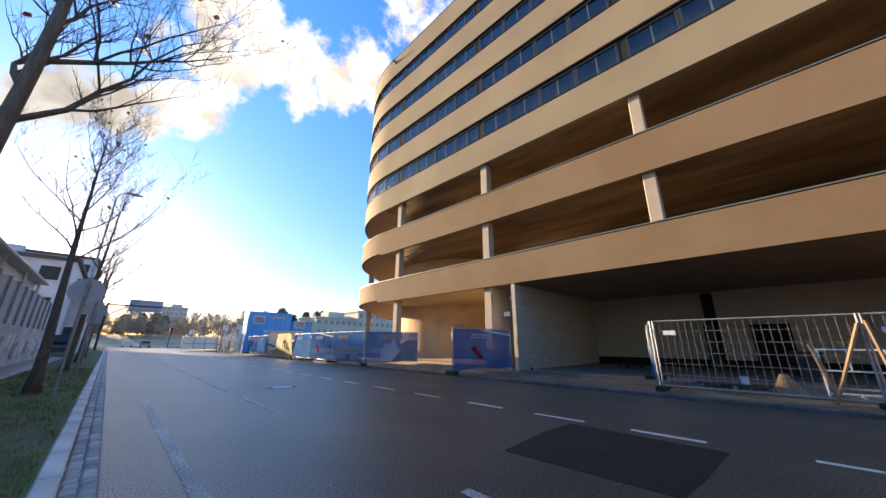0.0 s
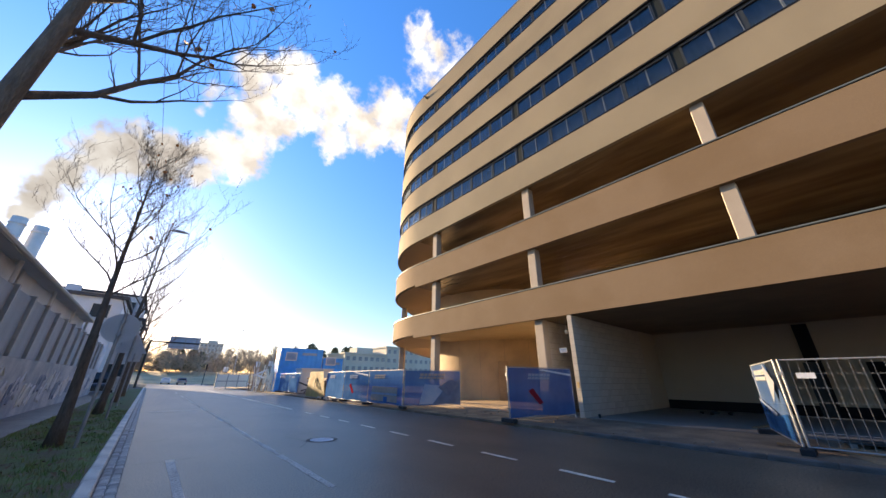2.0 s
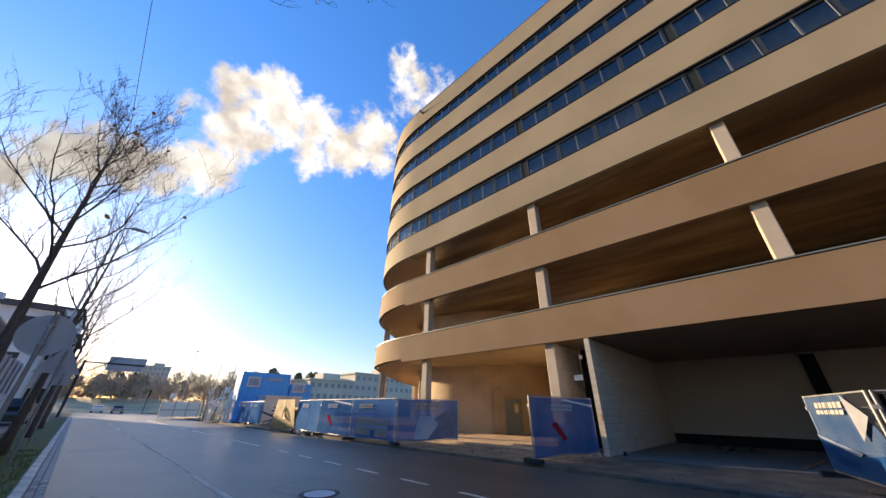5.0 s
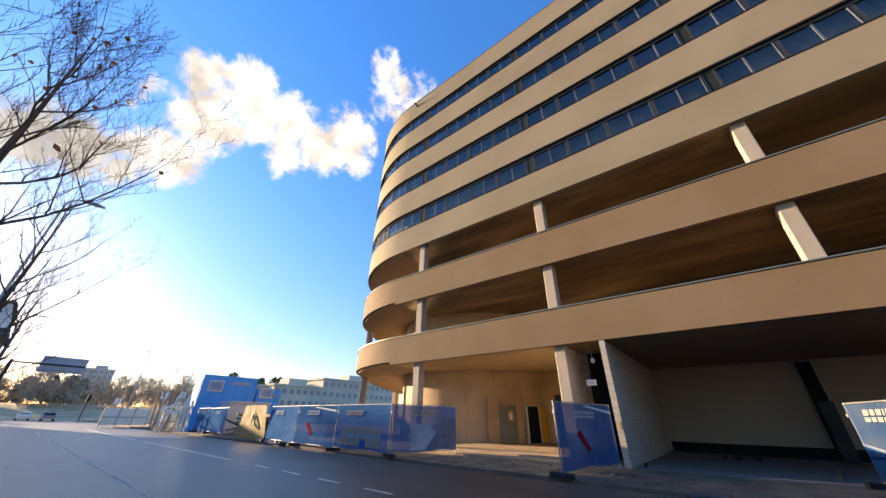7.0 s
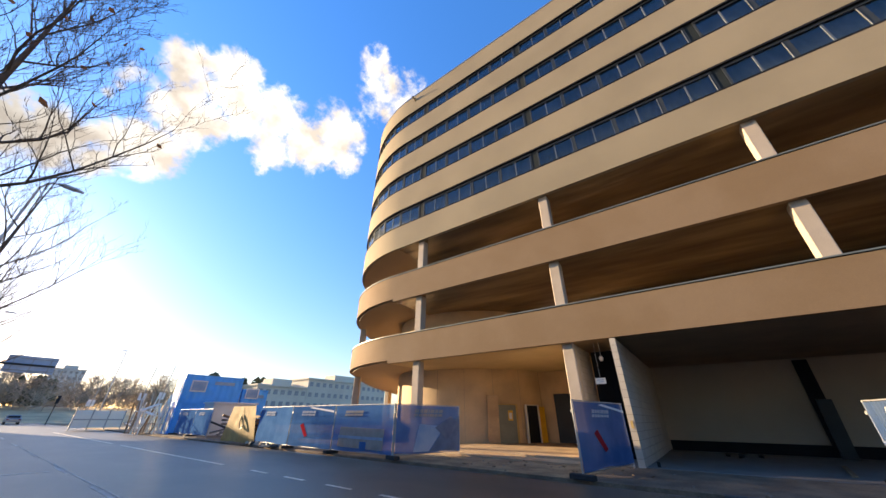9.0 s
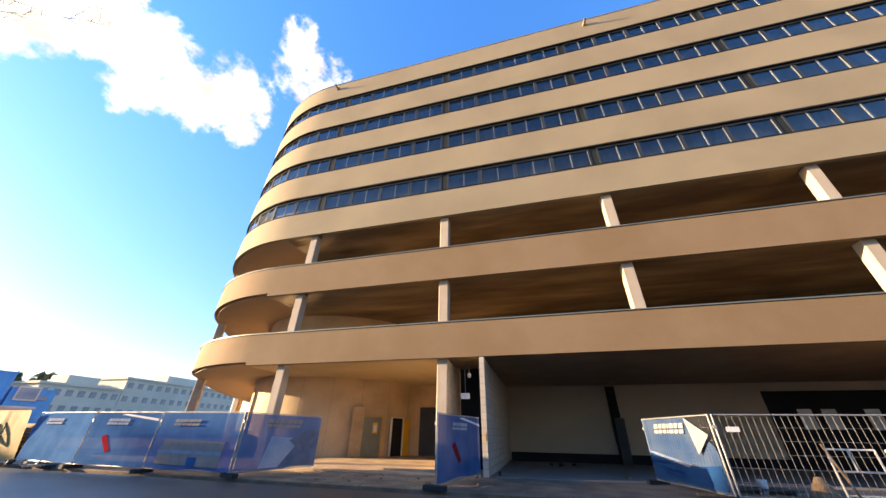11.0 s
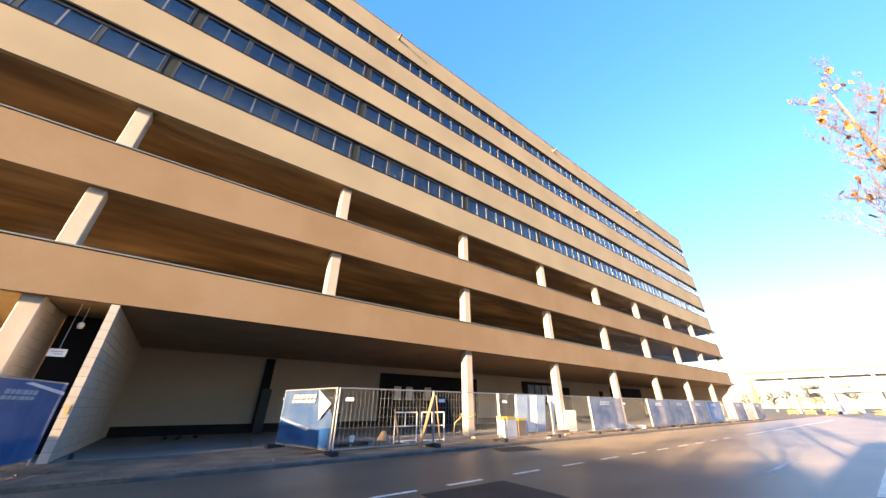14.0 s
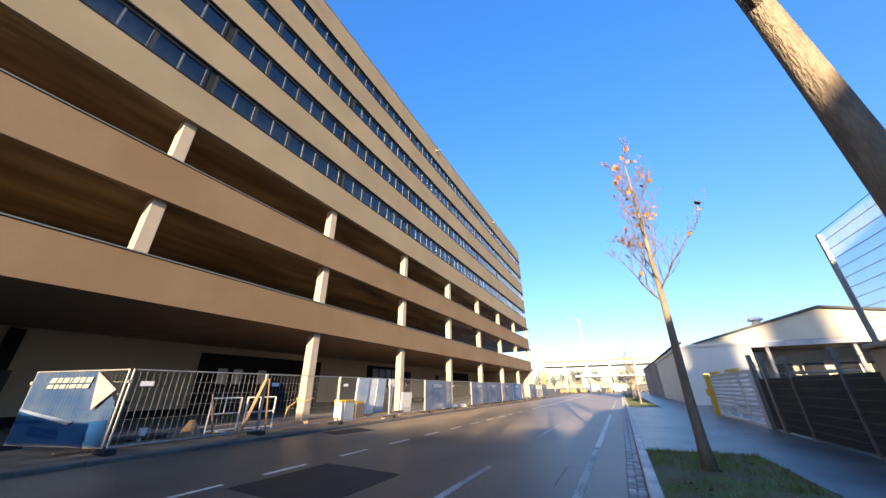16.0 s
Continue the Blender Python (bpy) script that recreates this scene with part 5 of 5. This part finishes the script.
nz.inputs["Scale"].default_value, nz.inputs["Detail"].default_value, nz.inputs["Roughness"].default_value = 0.030, 9.0, 0.58
nz2.inputs["Scale"].default_value, nz2.inputs["Detail"].default_value = 0.016, 7.0
for x in (nz, nz2):
    t.links.new(co.outputs["Object"], x.inputs["Vector"])
m1 = n.new("ShaderNodeMath")
m1.operation = "MULTIPLY_ADD"
m1.inputs[1].default_value, m1.inputs[2].default_value = 1.7, -0.85
t.links.new(nz.outputs["Fac"], m1.inputs[0])
m2 = n.new("ShaderNodeMath")
m2.operation = "ADD"
t.links.new(m1.outputs[0], m2.inputs[0])
t.links.new(attr.outputs["Fac"], m2.inputs[1])
mr = n.new("ShaderNodeMapRange")
mr.interpolation_type = "SMOOTHSTEP"
mr.inputs["From Min"].default_value, mr.inputs["From Max"].default_value = 0.20, 0.85
t.links.new(m2.outputs[0], mr.inputs["Value"])
gate = n.new("ShaderNodeMath")
gate.operation = "MULTIPLY"
gm = n.new("ShaderNodeMapRange")
gm.inputs["From Min"].default_value, gm.inputs["From Max"].default_value = 0.0, 0.22
t.links.new(attr.outputs["Fac"], gm.inputs["Value"])
t.links.new(mr.outputs["Result"], gate.inputs[0])
t.links.new(gm.outputs["Result"], gate.inputs[1])
cr = n.new("ShaderNodeValToRGB")
cr.color_ramp.elements[0].position, cr.color_ramp.elements[1].position = 0.36, 0.60
cr.color_ramp.elements[0].color, cr.color_ramp.elements[1].color = (0.42, 0.37, 0.32, 1), (0.68, 0.64, 0.585, 1)
t.links.new(nz2.outputs["Fac"], cr.inputs["Fac"])
em, tr, mx = n.new("ShaderNodeEmission"), n.new("ShaderNodeBsdfTransparent"), n.new("ShaderNodeMixShader")
shade = n.new("ShaderNodeAttribute")
shade.attribute_name = "lit"
t.links.new(shade.outputs["Fac"], em.inputs["Strength"])
t.links.new(cr.outputs["Color"], em.inputs["Color"])
t.links.new(gate.outputs[0], mx.inputs["Fac"])
t.links.new(tr.outputs[0], mx.inputs[1])
t.links.new(em.outputs[0], mx.inputs[2])
t.links.new(mx.outputs[0], n["Material Output"].inputs["Surface"])
me.materials.append(cm)
tagged(new("backdrop", me), "white steam plume drifting across the blue sky", "cloud", kind="structure")

# ---------------------------------------------------------------- far end of the street
solid("grass_bank", Shape().add([(-60, 116, -0.05), (120, 116, -0.05), (120, 156, 3.5), (-60, 156, 3.5), (-60, 190, 3.7), (120, 190, 3.7), (-60, 190, -0.05), (120, 190, -0.05)],
                                [(0, 1, 2, 3), (3, 2, 5, 4), (4, 5, 7, 6), (0, 3, 4, 6), (1, 7, 5, 2), (0, 6, 7, 1)]), BANK, "sunlit dry grass bank across the road's end", "bank", "structure")


def block(name, label, x0, x1, y, h, mat, nx, nf, depth=14):
    t = thing(name, label, "building")
    part("wall", Shape().box(x0, x1, y, y + depth, 0, h), mat, t)
    part("roof", Shape().box(x0 - 0.4, x1 + 0.4, y - 0.4, y + depth + 0.4, h + 0.01, h + 0.5), mat, t)
    part("plant_room", Shape().box(x0 + (x1 - x0) * 0.35, x0 + (x1 - x0) * 0.75, y + 3, y + 9, h + 0.51, h + 2.6), mat, t)
    wm = Shape().box(-0.6, 0.6, -0.12, 0.0, -0.65, 0.65).mesh("window", FAR_PANE)
    for i in range(nx):
        for k in range(nf):
            part("window", wm, None, t, at=pose(x0 + (x1 - x0) * (i + 0.5) / nx, y - 0.01, h * (k + 0.55) / nf))
    return t


block("apartment_building", "pale three-storey building beyond the site", 49, 65, 110, 9.6, FAR_WALL, 7, 3)
block("apartment_building", "taller pale building with rows of windows", 65.1, 100, 110, 12.6, FAR_WALL, 14, 4)
block("tower_block", "hazy tower block behind the trees", 22, 36.5, 300, 25.0, HAZE_WALL, 6, 8, 16)


def wood(name, label, x0, x1, y, h0, h1, count, seed, mat, pine=False):
    """A far belt of bare trees: many thin crowns in one mesh."""
    rng = random.Random(seed)
    s = Shape()
    for _ in range(count):
        x, yy, h = rng.uniform(x0, x1), y + rng.uniform(-9, 9), rng.uniform(h0, h1)
        s.tube([(x, yy, 0), (x + rng.gauss(0, 0.3), yy, h * 0.9)], [0.16, 0.04], 4, False)
        for _ in range(26 if not pine else 60):
            u = rng.uniform(0.3, 1.0) if not pine else rng.uniform(0.45, 1.0)
            rr = h * 0.25 * (1.15 - u) if pine else h * 0.24 * math.sin(math.pi * min(1, u * 0.85 + 0.1))
            a = rng.uniform(0, 6.28)
            p = Vector((x, yy, h * u * 0.85))
            q = p + Vector((math.cos(a) * rr, math.sin(a) * rr, h * 0.14 if not pine else 0.1))
            if pine:
                w2 = 0.8
                s.add([p, q + Vector((0, 0, w2)), q + Vector((w2, 0, -0.2)), q + Vector((-w2, 0.3, 0))], [(0, 1, 2), (0, 2, 3), (0, 3, 1)])
            else:
                s.tube([p, p.lerp(q, 0.6) + Vector((0, 0, 0.2)), q], [0.07, 0.05, 0.02], 3, False)
                for _ in range(5):
                    e = q + Vector((rng.gauss(0, 0.8), rng.gauss(0, 0.8), rng.uniform(0, 1.2)))
                    s.tube([p.lerp(q, rng.uniform(0.4, 1)), e], [0.05, 0.02], 3, False)
    solid(name, s, mat, label, "woods", "stuff")


wood("far_trees", "belt of bare brown trees beyond the bank", -45, 120, 150, 9, 14, 190, 3, FAR_TWIG)
wood("far_trees", "hazy bare trees behind the tower", -20, 60, 230, 10, 16, 80, 4, FAR_TWIG)
wood("far_pines", "dark pines rising above the bare trees", 40, 68, 135, 13, 16.5, 12, 5, FAR_PINE, True)
wood("far_pines", "dark pines behind the gantry", -18, 14, 165, 9, 13, 14, 6, FAR_PINE, True)


# ---------------------------------------------------------------- site yard: containers, gate, scaffolding
def container(x, y, z, l, w, h, mat, label, turn=0):
    t = thing("site_container", label, "container", pose(x, y, z, 0, 0, turn), "site containers")
    n = int(l / 0.14)
    front = [(l * k / n, 0.03 if k % 4 in (1, 2) else 0.0) for k in range(n + 1)]
    back = [(x, w - o) for x, o in reversed(front)]
    part("shell", Shape().prism(front + back, 0.1, h - 0.1), mat, t, "ribbed steel walls")
    for zz in (0.0, h - 0.1):
        part("edge_frame", Shape().box(-0.02, l + 0.02, -0.02, w + 0.02, zz, zz + 0.1), mat, t)
    wd = part("window", Shape().box(l * 0.12, l * 0.12 + 1.3, -0.06, -0.021, 1.0, 2.0), WHITE_CLAD, t)
    part("pane", Shape().box(l * 0.12 + 0.1, l * 0.12 + 1.2, -0.08, -0.061, 1.1, 1.9), SKY_PRINT, wd)
    part("sign_bar", Shape().box(l * 0.5, l * 0.85, -0.03, -0.021, h - 0.8, h - 0.5), SKY_PRINT, t)
    part("door", Shape().box(-0.06, -0.021, 0.3, 1.25, 0.12, 2.15), WHITE_CLAD, t, "white door")


container(11.7, 45.6, 0.05, 5.2, 2.4, 2.5, BLUE_BOX, "bright blue site office container on the ground", -4)
container(11.7, 45.6, 2.55, 5.1, 2.4, 2.5, BLUE_BOX, "bright blue site office container stacked on another", -4)
container(17.0, 45.3, 0.05, 2.6, 2.4, 2.1, BLUE_BOX, "short bright blue site container", -4)
container(17.0, 45.3, 2.15, 2.6, 2.4, 1.9, BLUE_BOX, "short bright blue container on top of another", -4)
t = thing("white_hut", "low white site hut behind the fence", "hut", pose(13.0, 40.8, 0.05))
part("wall", Shape().box(0, 3.6, 0, 2.0, 0, 2.42), WHITE_CLAD, t)
part("roof", Shape().box(-0.1, 3.7, -0.1, 2.1, 2.422, 2.56), HALL_GREY, t)
for k in range(3):
    t = thing("white_gate", "white boarded site gate panel", "gate", pose(7.9 + 1.45 * k, 63 + 0.2 * k, 0.0), "site gate panels")
    part("panel", Shape().box(0.02, 1.4, 0, 0.06, 0.25, 2.0), WHITE_CLAD, t)
    for x in (0.0, 1.4):
        part("post", Shape().box(x - 0.05, x + 0.05, -0.05, 0.09, 0, 2.3), GALV, t)
    part("rail", Shape().box(0.05, 1.35, -0.05, -0.002, 1.0, 1.12), GALV, t)
rng = random.Random(21)
t = thing("scaffold_pile", "untidy stack of scaffold frames and pale poles", "scaffolding", pose(11.0, 49.0, 0.0))
for k in range(34):
    x, y = rng.uniform(-1.2, 1.4), rng.uniform(-2.5, 2.5)
    l = rng.uniform(1.8, 3.6)
    part("scaffold_pole", Shape().tube([(x, y, 0), (x + rng.gauss(0.2, 0.5), y + rng.gauss(0, 0.5), l)], 0.055, 6), rng.choice((ALU, WHITE_CLAD, WHITE_CLAD, WOOD, CONCRETE)), t)
for k in range(9):
    x, y, z = rng.uniform(-0.9, 0.9), rng.uniform(-2.2, 2.2), rng.uniform(0.3, 2.4)
    part("scaffold_board", Shape().box(-0.9, 0.9, -0.15, 0.15, 0, 0.05, pose(x, y, z, rng.uniform(-15, 15), rng.uniform(-25, 25), rng.uniform(0, 180))), rng.choice((WOOD, WHITE_CLAD)), t)
t = thing("scrap_heap", "heap of dark timber and pipes behind the fence", "scrap", pose(13.6, 37.2, 0.06))
for k in range(18):
    m = pose(rng.uniform(-0.9, 0.9), rng.uniform(-1.6, 1.6), rng.uniform(0.15, 1.2), rng.uniform(-20, 20), rng.uniform(-25, 25), rng.uniform(0, 180))
    part("scrap_timber", Shape().box(-1.1, 1.1, -0.09, 0.09, -0.05, 0.05, m), rng.choice((WOOD, DARK_METAL, MORTAR)), t)
for x, y, h in ((9.6, 70, 5.5), (12.6, 62, 7.0), (15.0, 64, 7.6)):
    t = thing("flag_pole", "slim bare pole standing on the site", "pole", pose(x, y, 0.0, 0, 4, 0), "site poles")
    part("shaft", Shape().tube([(0, 0, 0), (0, 0, h)], 0.05, 8), GALV, t)
    part("plate", Shape().box(-0.4, 0.3, -0.02, 0.02, h * 0.45, h * 0.45 + 0.8), WHITE_PRINT, t, "pale warning plate")

# ---------------------------------------------------------------- behind: fences, gate and halls along the footpath
def wire_fence(y0, y1, h, screen, label, x=-4.2):
    t = thing("wire_fence", label, "fence", pose(x, 0, 0.08), "wire fences")
    n = max(1, round((y0 - y1) / 2.5))
    for k in range(n + 1):
        y = y0 + (y1 - y0) * k / n
        part("post", Shape().box(-0.035, 0.035, y - 0.03, y + 0.03, 0, h + 0.05), GALV, t)
    w = Shape()
    for k in range(int(h / 0.2) + 1):
        w.tube([(0.045, y0, 0.05 + 0.2 * k), (0.045, y1, 0.05 + 0.2 * k)], 0.006, 4, False)
    m = int((y0 - y1) / 0.05)
    for k in range(m):
        y = y0 + (y1 - y0) * k / m
        w.tube([(0.04, y, 0.03), (0.04, y, h)], 0.0042, 3, False)
    part("wire", w, GALV if not screen else PANEL_METAL, t)
    if screen:
        part("privacy_screen", Shape().box(-0.02, 0.0, y1 + 0.05, y0 - 0.05, 0.06, screen), BLACK_MAT, t, "black screening mat")


wire_fence(-1.2, -8.8, 2.05, 1.55, "dark wire fence backed with a black screening mat")
wire_fence(6.5, -1.2, 2.05, 1.55, "dark wire fence backed with a black screening mat")
wire_fence(4.5, -2.4, 4.2, 0, "tall wire mesh ball fence in front of the yard", -4.3)
t = thing("fence_box", "weathered concrete cabinet beside the tall fence", "cabinet", pose(-4.02, -1.45, 0.08))
part("body", Shape().bevelled(-0.2, 0.15, -0.35, 0.55, 0, 1.9, 0.03), CONCRETE, t)
part("cap", Shape().bevelled(-0.24, 0.19, -0.4, 0.6, 1.902, 1.98, 0.03), CONCRETE, t)
t = thing("sliding_gate", "pale grey steel sliding gate with slatted infill", "gate", pose(-4.15, 0, 0.08))
for z in (0.0, 1.75):
    part("rail", Shape().box(-0.06, 0.06, -15.4, -9.2, z, z + 0.12), WHITE_CLAD, t)
for k in range(5):
    y = -9.25 - 1.525 * k
    part("upright", Shape().box(-0.05, 0.05, y - 0.05, y + 0.05, 0.121, 1.749), WHITE_CLAD, t)
for k in range(9):
    part("slat", Shape().box(-0.02, 0.02, -15.3, -9.3, 0.30 + 0.16 * k, 0.38 + 0.16 * k), HALL_GREY, t)
for y in (-11.2, -14.2):
    part("top_strip", Shape().box(-0.07, 0.07, y - 0.9, y + 0.6, 1.88, 1.98), YELLOW, t, "yellow safety strip")
t = thing("gate_post", "bright yellow steel gate post", "post", pose(-4.05, -15.7, 0.08))
part("shaft", Shape().bevelled(-0.11, 0.11, -0.13, 0.13, 0, 1.95, 0.02), YELLOW, t)
part("box", Shape().box(0.112, 0.2, -0.1, 0.1, 0.9, 1.2), YELLOW, t)
for y in (-9.0, -8.0):
    t = thing("gate_pillar", "tall dark steel gate pillar", "post", pose(-4.2, y, 0.08), "gate pillars")
    part("shaft", Shape().box(-0.06, 0.06, -0.06, 0.06, 0, 2.35), PANEL_METAL, t)
t = thing("wood_pile", "stacked timber and pallets behind the wire fence", "timber stack", pose(-5.6, -8.4, 0.08))
rng = random.Random(31)
for k in range(14):
    part("timber", Shape().box(-0.6, 0.6, -0.7, 0.7, 0.13 * k, 0.13 * k + 0.06, pose(rng.uniform(-.08, .08), rng.uniform(-.08, .08), 0, 0, 0, rng.uniform(-4, 4))), rng.choice((WOOD, MORTAR, HALL_CREAM)), t)
t = thing("dark_car", "dark parked car behind the wire fence", "car", pose(-7.0, -5.5, 0.08))
part("body", Shape().bevelled(-0.9, 0.9, -2.1, 2.1, 0.3, 1.0, 0.12), RUBBER, t)
part("cabin", Shape().bevelled(-0.8, 0.8, -1.3, 1.0, 1.0, 1.55, 0.3), DARK_METAL, t)
part("windscreen", Shape().box(-0.6, 0.6, -0.5, 0.5, 1.551, 1.56), SKY_PRINT, t)
for sx in (-0.8, 0.8):
    for yy in (-1.3, 1.3):
        part("wheel", Shape().tube([(sx - 0.1, yy, 0.3), (sx + 0.1, yy, 0.3)], 0.3, 16), RUBBER, t)

# long concrete panel wall
t = thing("panel_wall", "long weathered concrete panel wall with faded paint", "wall", kind="structure")
for k in range(14):
    y = -31 - 3.9 * k
    part("panel", Shape().box(-5.7, -5.5, y - 3.78, y, 0.0, 5.0), PANEL_WALL, t)
    part("panel_post", Shape().box(-5.72, -5.40, y - 3.88, y - 3.78, 0.0, 5.15), POLE_CONCRETE, t)
part("coping", Shape().box(-5.8, -5.35, -86, -31, 5.152, 5.25), ROOFING, t)

# plain unseen block south of the grey hall, added to hold back light
t = thing("unseen_west_block", "plain sand-coloured block out of view, added to hold back sky and sun", "building", kind="structure")
part("wall", Shape().box(-46, -9.0, 2.0, 8.4, 0.0, 7.5), HALL_SAND, t)
part("roof", Shape().box(-46.3, -8.7, 1.7, 8.55, 7.502, 7.75), ROOFING, t)

# white hall with a chamfered corner
t = thing("white_hall", "low white windowless hall behind the gate", "hall")
part("wall", Shape().prism([(-4.9, -27.0), (-8.9, -27.0), (-9.8, -28.2), (-9.8, -48), (-4.9, -48)], 0.05, 4.35), WHITE_CLAD, t)
part("roof_edge", Shape().prism([(-4.8, -26.9), (-8.95, -26.9), (-9.9, -28.15), (-9.9, -48.1), (-4.8, -48.1)], 4.352, 4.60), WHITE_CLAD, t)

# gabled workshop
t = thing("gabled_workshop", "cream workshop with a shallow gable and deep eaves", "workshop")
gx0, gx1, gxm, gy, gh = -27.0, -6.9, -14.5, -30.0, 4.45
gw = gy - 5.0
part("wall", Shape().box(gx0, -9.95, gy - 16, gw, 0.05, gh - 0.11), HALL_CREAM, t)
s = Shape()
roof = [(gx1 + 0.9, gh + 0.15), (gxm, gh + 2.4), (gx0 - 0.6, gh + 0.1)]
for yy in (gy + 2.2, gy - 16):
    s.v += [(x, yy, z) for x, z in roof] + [(x, yy, z + 0.16) for x, z in roof]
s.f = [(0, 1, 4, 3), (1, 2, 5, 4), (6, 9, 10, 7), (7, 10, 11, 8), (3, 4, 10, 9), (4, 5, 11, 10), (0, 6, 7, 1), (1, 7, 8, 2), (0, 3, 9, 6), (2, 8, 11, 5)]
part("roof", s, ROOFING, t, "dark roof edge")
s = Shape()
s.add([(gx1 + 0.8, gy + 1.9, gh + 0.18), (gxm, gy + 1.9, gh + 2.36), (gx0 - 0.5, gy + 1.9, gh + 0.12)], [(0, 1, 2)])
part("gable", s, HALL_CREAM, t, "pale gable boarding")
part("eaves_beam", Shape().box(gx0, -9.0, gy + 1.7, gy + 1.88, gh - 0.22, gh + 0.14), OLD_CONCRETE, t)
part("canopy_soffit", Shape().box(gx0, -9.95, gy - 16, gy + 1.69, gh - 0.1, gh), ROOFING, t, "dark underside of the canopy")
for k in range(4):
    part("canopy_post", Shape().box(-11.0 - 4.9 * k, -10.8 - 4.9 * k, gy + 1.2, gy + 1.4, 0.05, gh - 0.105), OLD_CONCRETE, t)
for k in range(6):
    x = -11.3 - 2.1 * k
    w = part("window", Shape().box(x - 0.82, x + 0.82, gw + 0.002, gw + 0.06, 1.80, 3.35), WHITE_CLAD, t)
    part("pane", Shape().box(x - 0.70, x + 0.70, gw + 0.061, gw + 0.075, 1.92, 3.23), DARK, w)
v = part("roof_vent", Shape().tube([(-11.2, gy + 0.3, gh + 1.2), (-11.2, gy + 0.3, gh + 2.0)], 0.28, 14), HALL_GREY, t)
part("vent_cap", Shape().tube([(-11.2, gy + 0.3, gh + 2.03), (-11.2, gy + 0.3, gh + 2.25)], [0.55, 0.42], 18), HALL_GREY, v)

# depot canopy at the far end
t = thing("depot_canopy", "long flat white depot canopy with open bays", "depot")
part("roof", Shape().box(-40, 28, -152, -138, 9.6, 11.3), WHITE_CLAD, t)
part("fascia", Shape().box(-40, 28.2, -137.9, -137.7, 10.9, 11.5), YELLOW, t, "thin yellow roof edge")
part("lower_roof", Shape().box(-42, 14, -137.5, -126, 5.0, 5.6), HALL_GREY, t)
for k in range(9):
    part("pillar", Shape().box(-40 + 8.4 * k, -39.5 + 8.4 * k, -139, -138.5, 0, 9.59), YELLOW if k == 8 else WHITE_CLAD, t)
for k in range(7):
    part("lower_pillar", Shape().box(-40 + 8.6 * k, -39.6 + 8.6 * k, -128, -127.6, 0, 4.99), HALL_GREY, t)
for k, mat in enumerate((WHITE_CLAD, DARK_METAL, WHITE_CLAD, HALL_GREY)):
    t = thing("parked_van", "van parked under the far depot canopy", "van", pose(-14 + 7.5 * k, -123, 0), "depot vans")
    part("body", Shape().bevelled(-2.4, 2.4, -1, 1, 0.35, 2.3, 0.25), mat, t)
    for x in (-1.5, 1.5):
        part("wheel", Shape().tube([(x, 1.02, 0.35), (x, 0.8, 0.35)], 0.35, 12), RUBBER, t)
for k in range(5):
    t = thing("road_barrier", "yellow and white road works barrier", "barrier", pose(3.0 + 3.2 * k, -92 - 3 * k, 0), "road barriers")
    for z in (0.35, 0.75):
        part("board", Shape().box(-0.8, 0.8, -0.03, 0.03, z, z + 0.2), YELLOW, t)
    for x in (-0.7, 0.7):
        part("leg", Shape().box(x - 0.03, x + 0.03, -0.028, 0.028, 0, 0.34), YELLOW, t)
wood("far_trees", "bare trees behind the depot", -60, 60, -175, 7, 11, 60, 9, FAR_TWIG)

# ---------------------------------------------------------------- kerbs and setts, piece by piece
kerb = thing("kerb", "pale granite kerb along the grass verge", "kerb", kind="structure")
stone = Shape().bevelled(-0.17, 0.0, 0.006, 0.994, -0.2, 0.115, 0.02).mesh("kerb_stone", GRANITE)
_r = random.Random(77)
for k in range(-60, 72):
    part("kerb_stone", stone, None, kerb, at=pose(_r.uniform(-0.006, 0.006), float(k), _r.uniform(-0.006, 0.004), 0, 0, _r.uniform(-0.25, 0.25)))
kerb2 = thing("kerb", "dusty kerb stones along the building site", "kerb", kind="structure")
stone2 = Shape().bevelled(10.5, 10.66, 0.006, 0.994, -0.2, 0.10, 0.02).mesh("kerb_stone", KERB_DARK)
for k in range(-60, 7):
    part("kerb_stone", stone2, None, kerb2, at=pose(_r.uniform(-0.006, 0.006), float(k), _r.uniform(-0.008, 0.0)))

gutter = thing("gutter", "gutter strip of grey granite setts beside the kerb", "gutter", kind="structure")
part("bed", Shape().box(0.001, 0.27, -60, 70, -0.1, 0.004), MORTAR, gutter)
setts = [Shape().bevelled(-0.056 - 0.003 * v, 0.056, -0.078, 0.078 + 0.004 * v, -0.05, 0.024 + 0.004 * v, 0.014).mesh("sett", SETT) for v in range(3)]
rest = Shape()
y = -60.0
while y < 70:
    for j in range(2):
        x = 0.072 + 0.128 * j
        yy = y + (0.08 if j else 0.0)
        if -3.5 < y < 16.5:
            part("sett", setts[_r.randrange(3)], None, gutter, at=pose(x + _r.uniform(-0.006, 0.006), yy + _r.uniform(-0.008, 0.008), _r.uniform(-0.006, 0.004), _r.uniform(-3, 3), _r.uniform(-3, 3), _r.uniform(-4, 4)))
        else:
            rest.bevelled(-0.056, 0.056, -0.076, 0.076, -0.03, 0.024, 0.014, pose(x, yy, _r.uniform(-0.006, 0.004), 0, 0, _r.uniform(-4, 4)))
    y += 0.17
ob = part("distant_setts", rest, SETT, gutter)
ob["kind"] = "stuff"
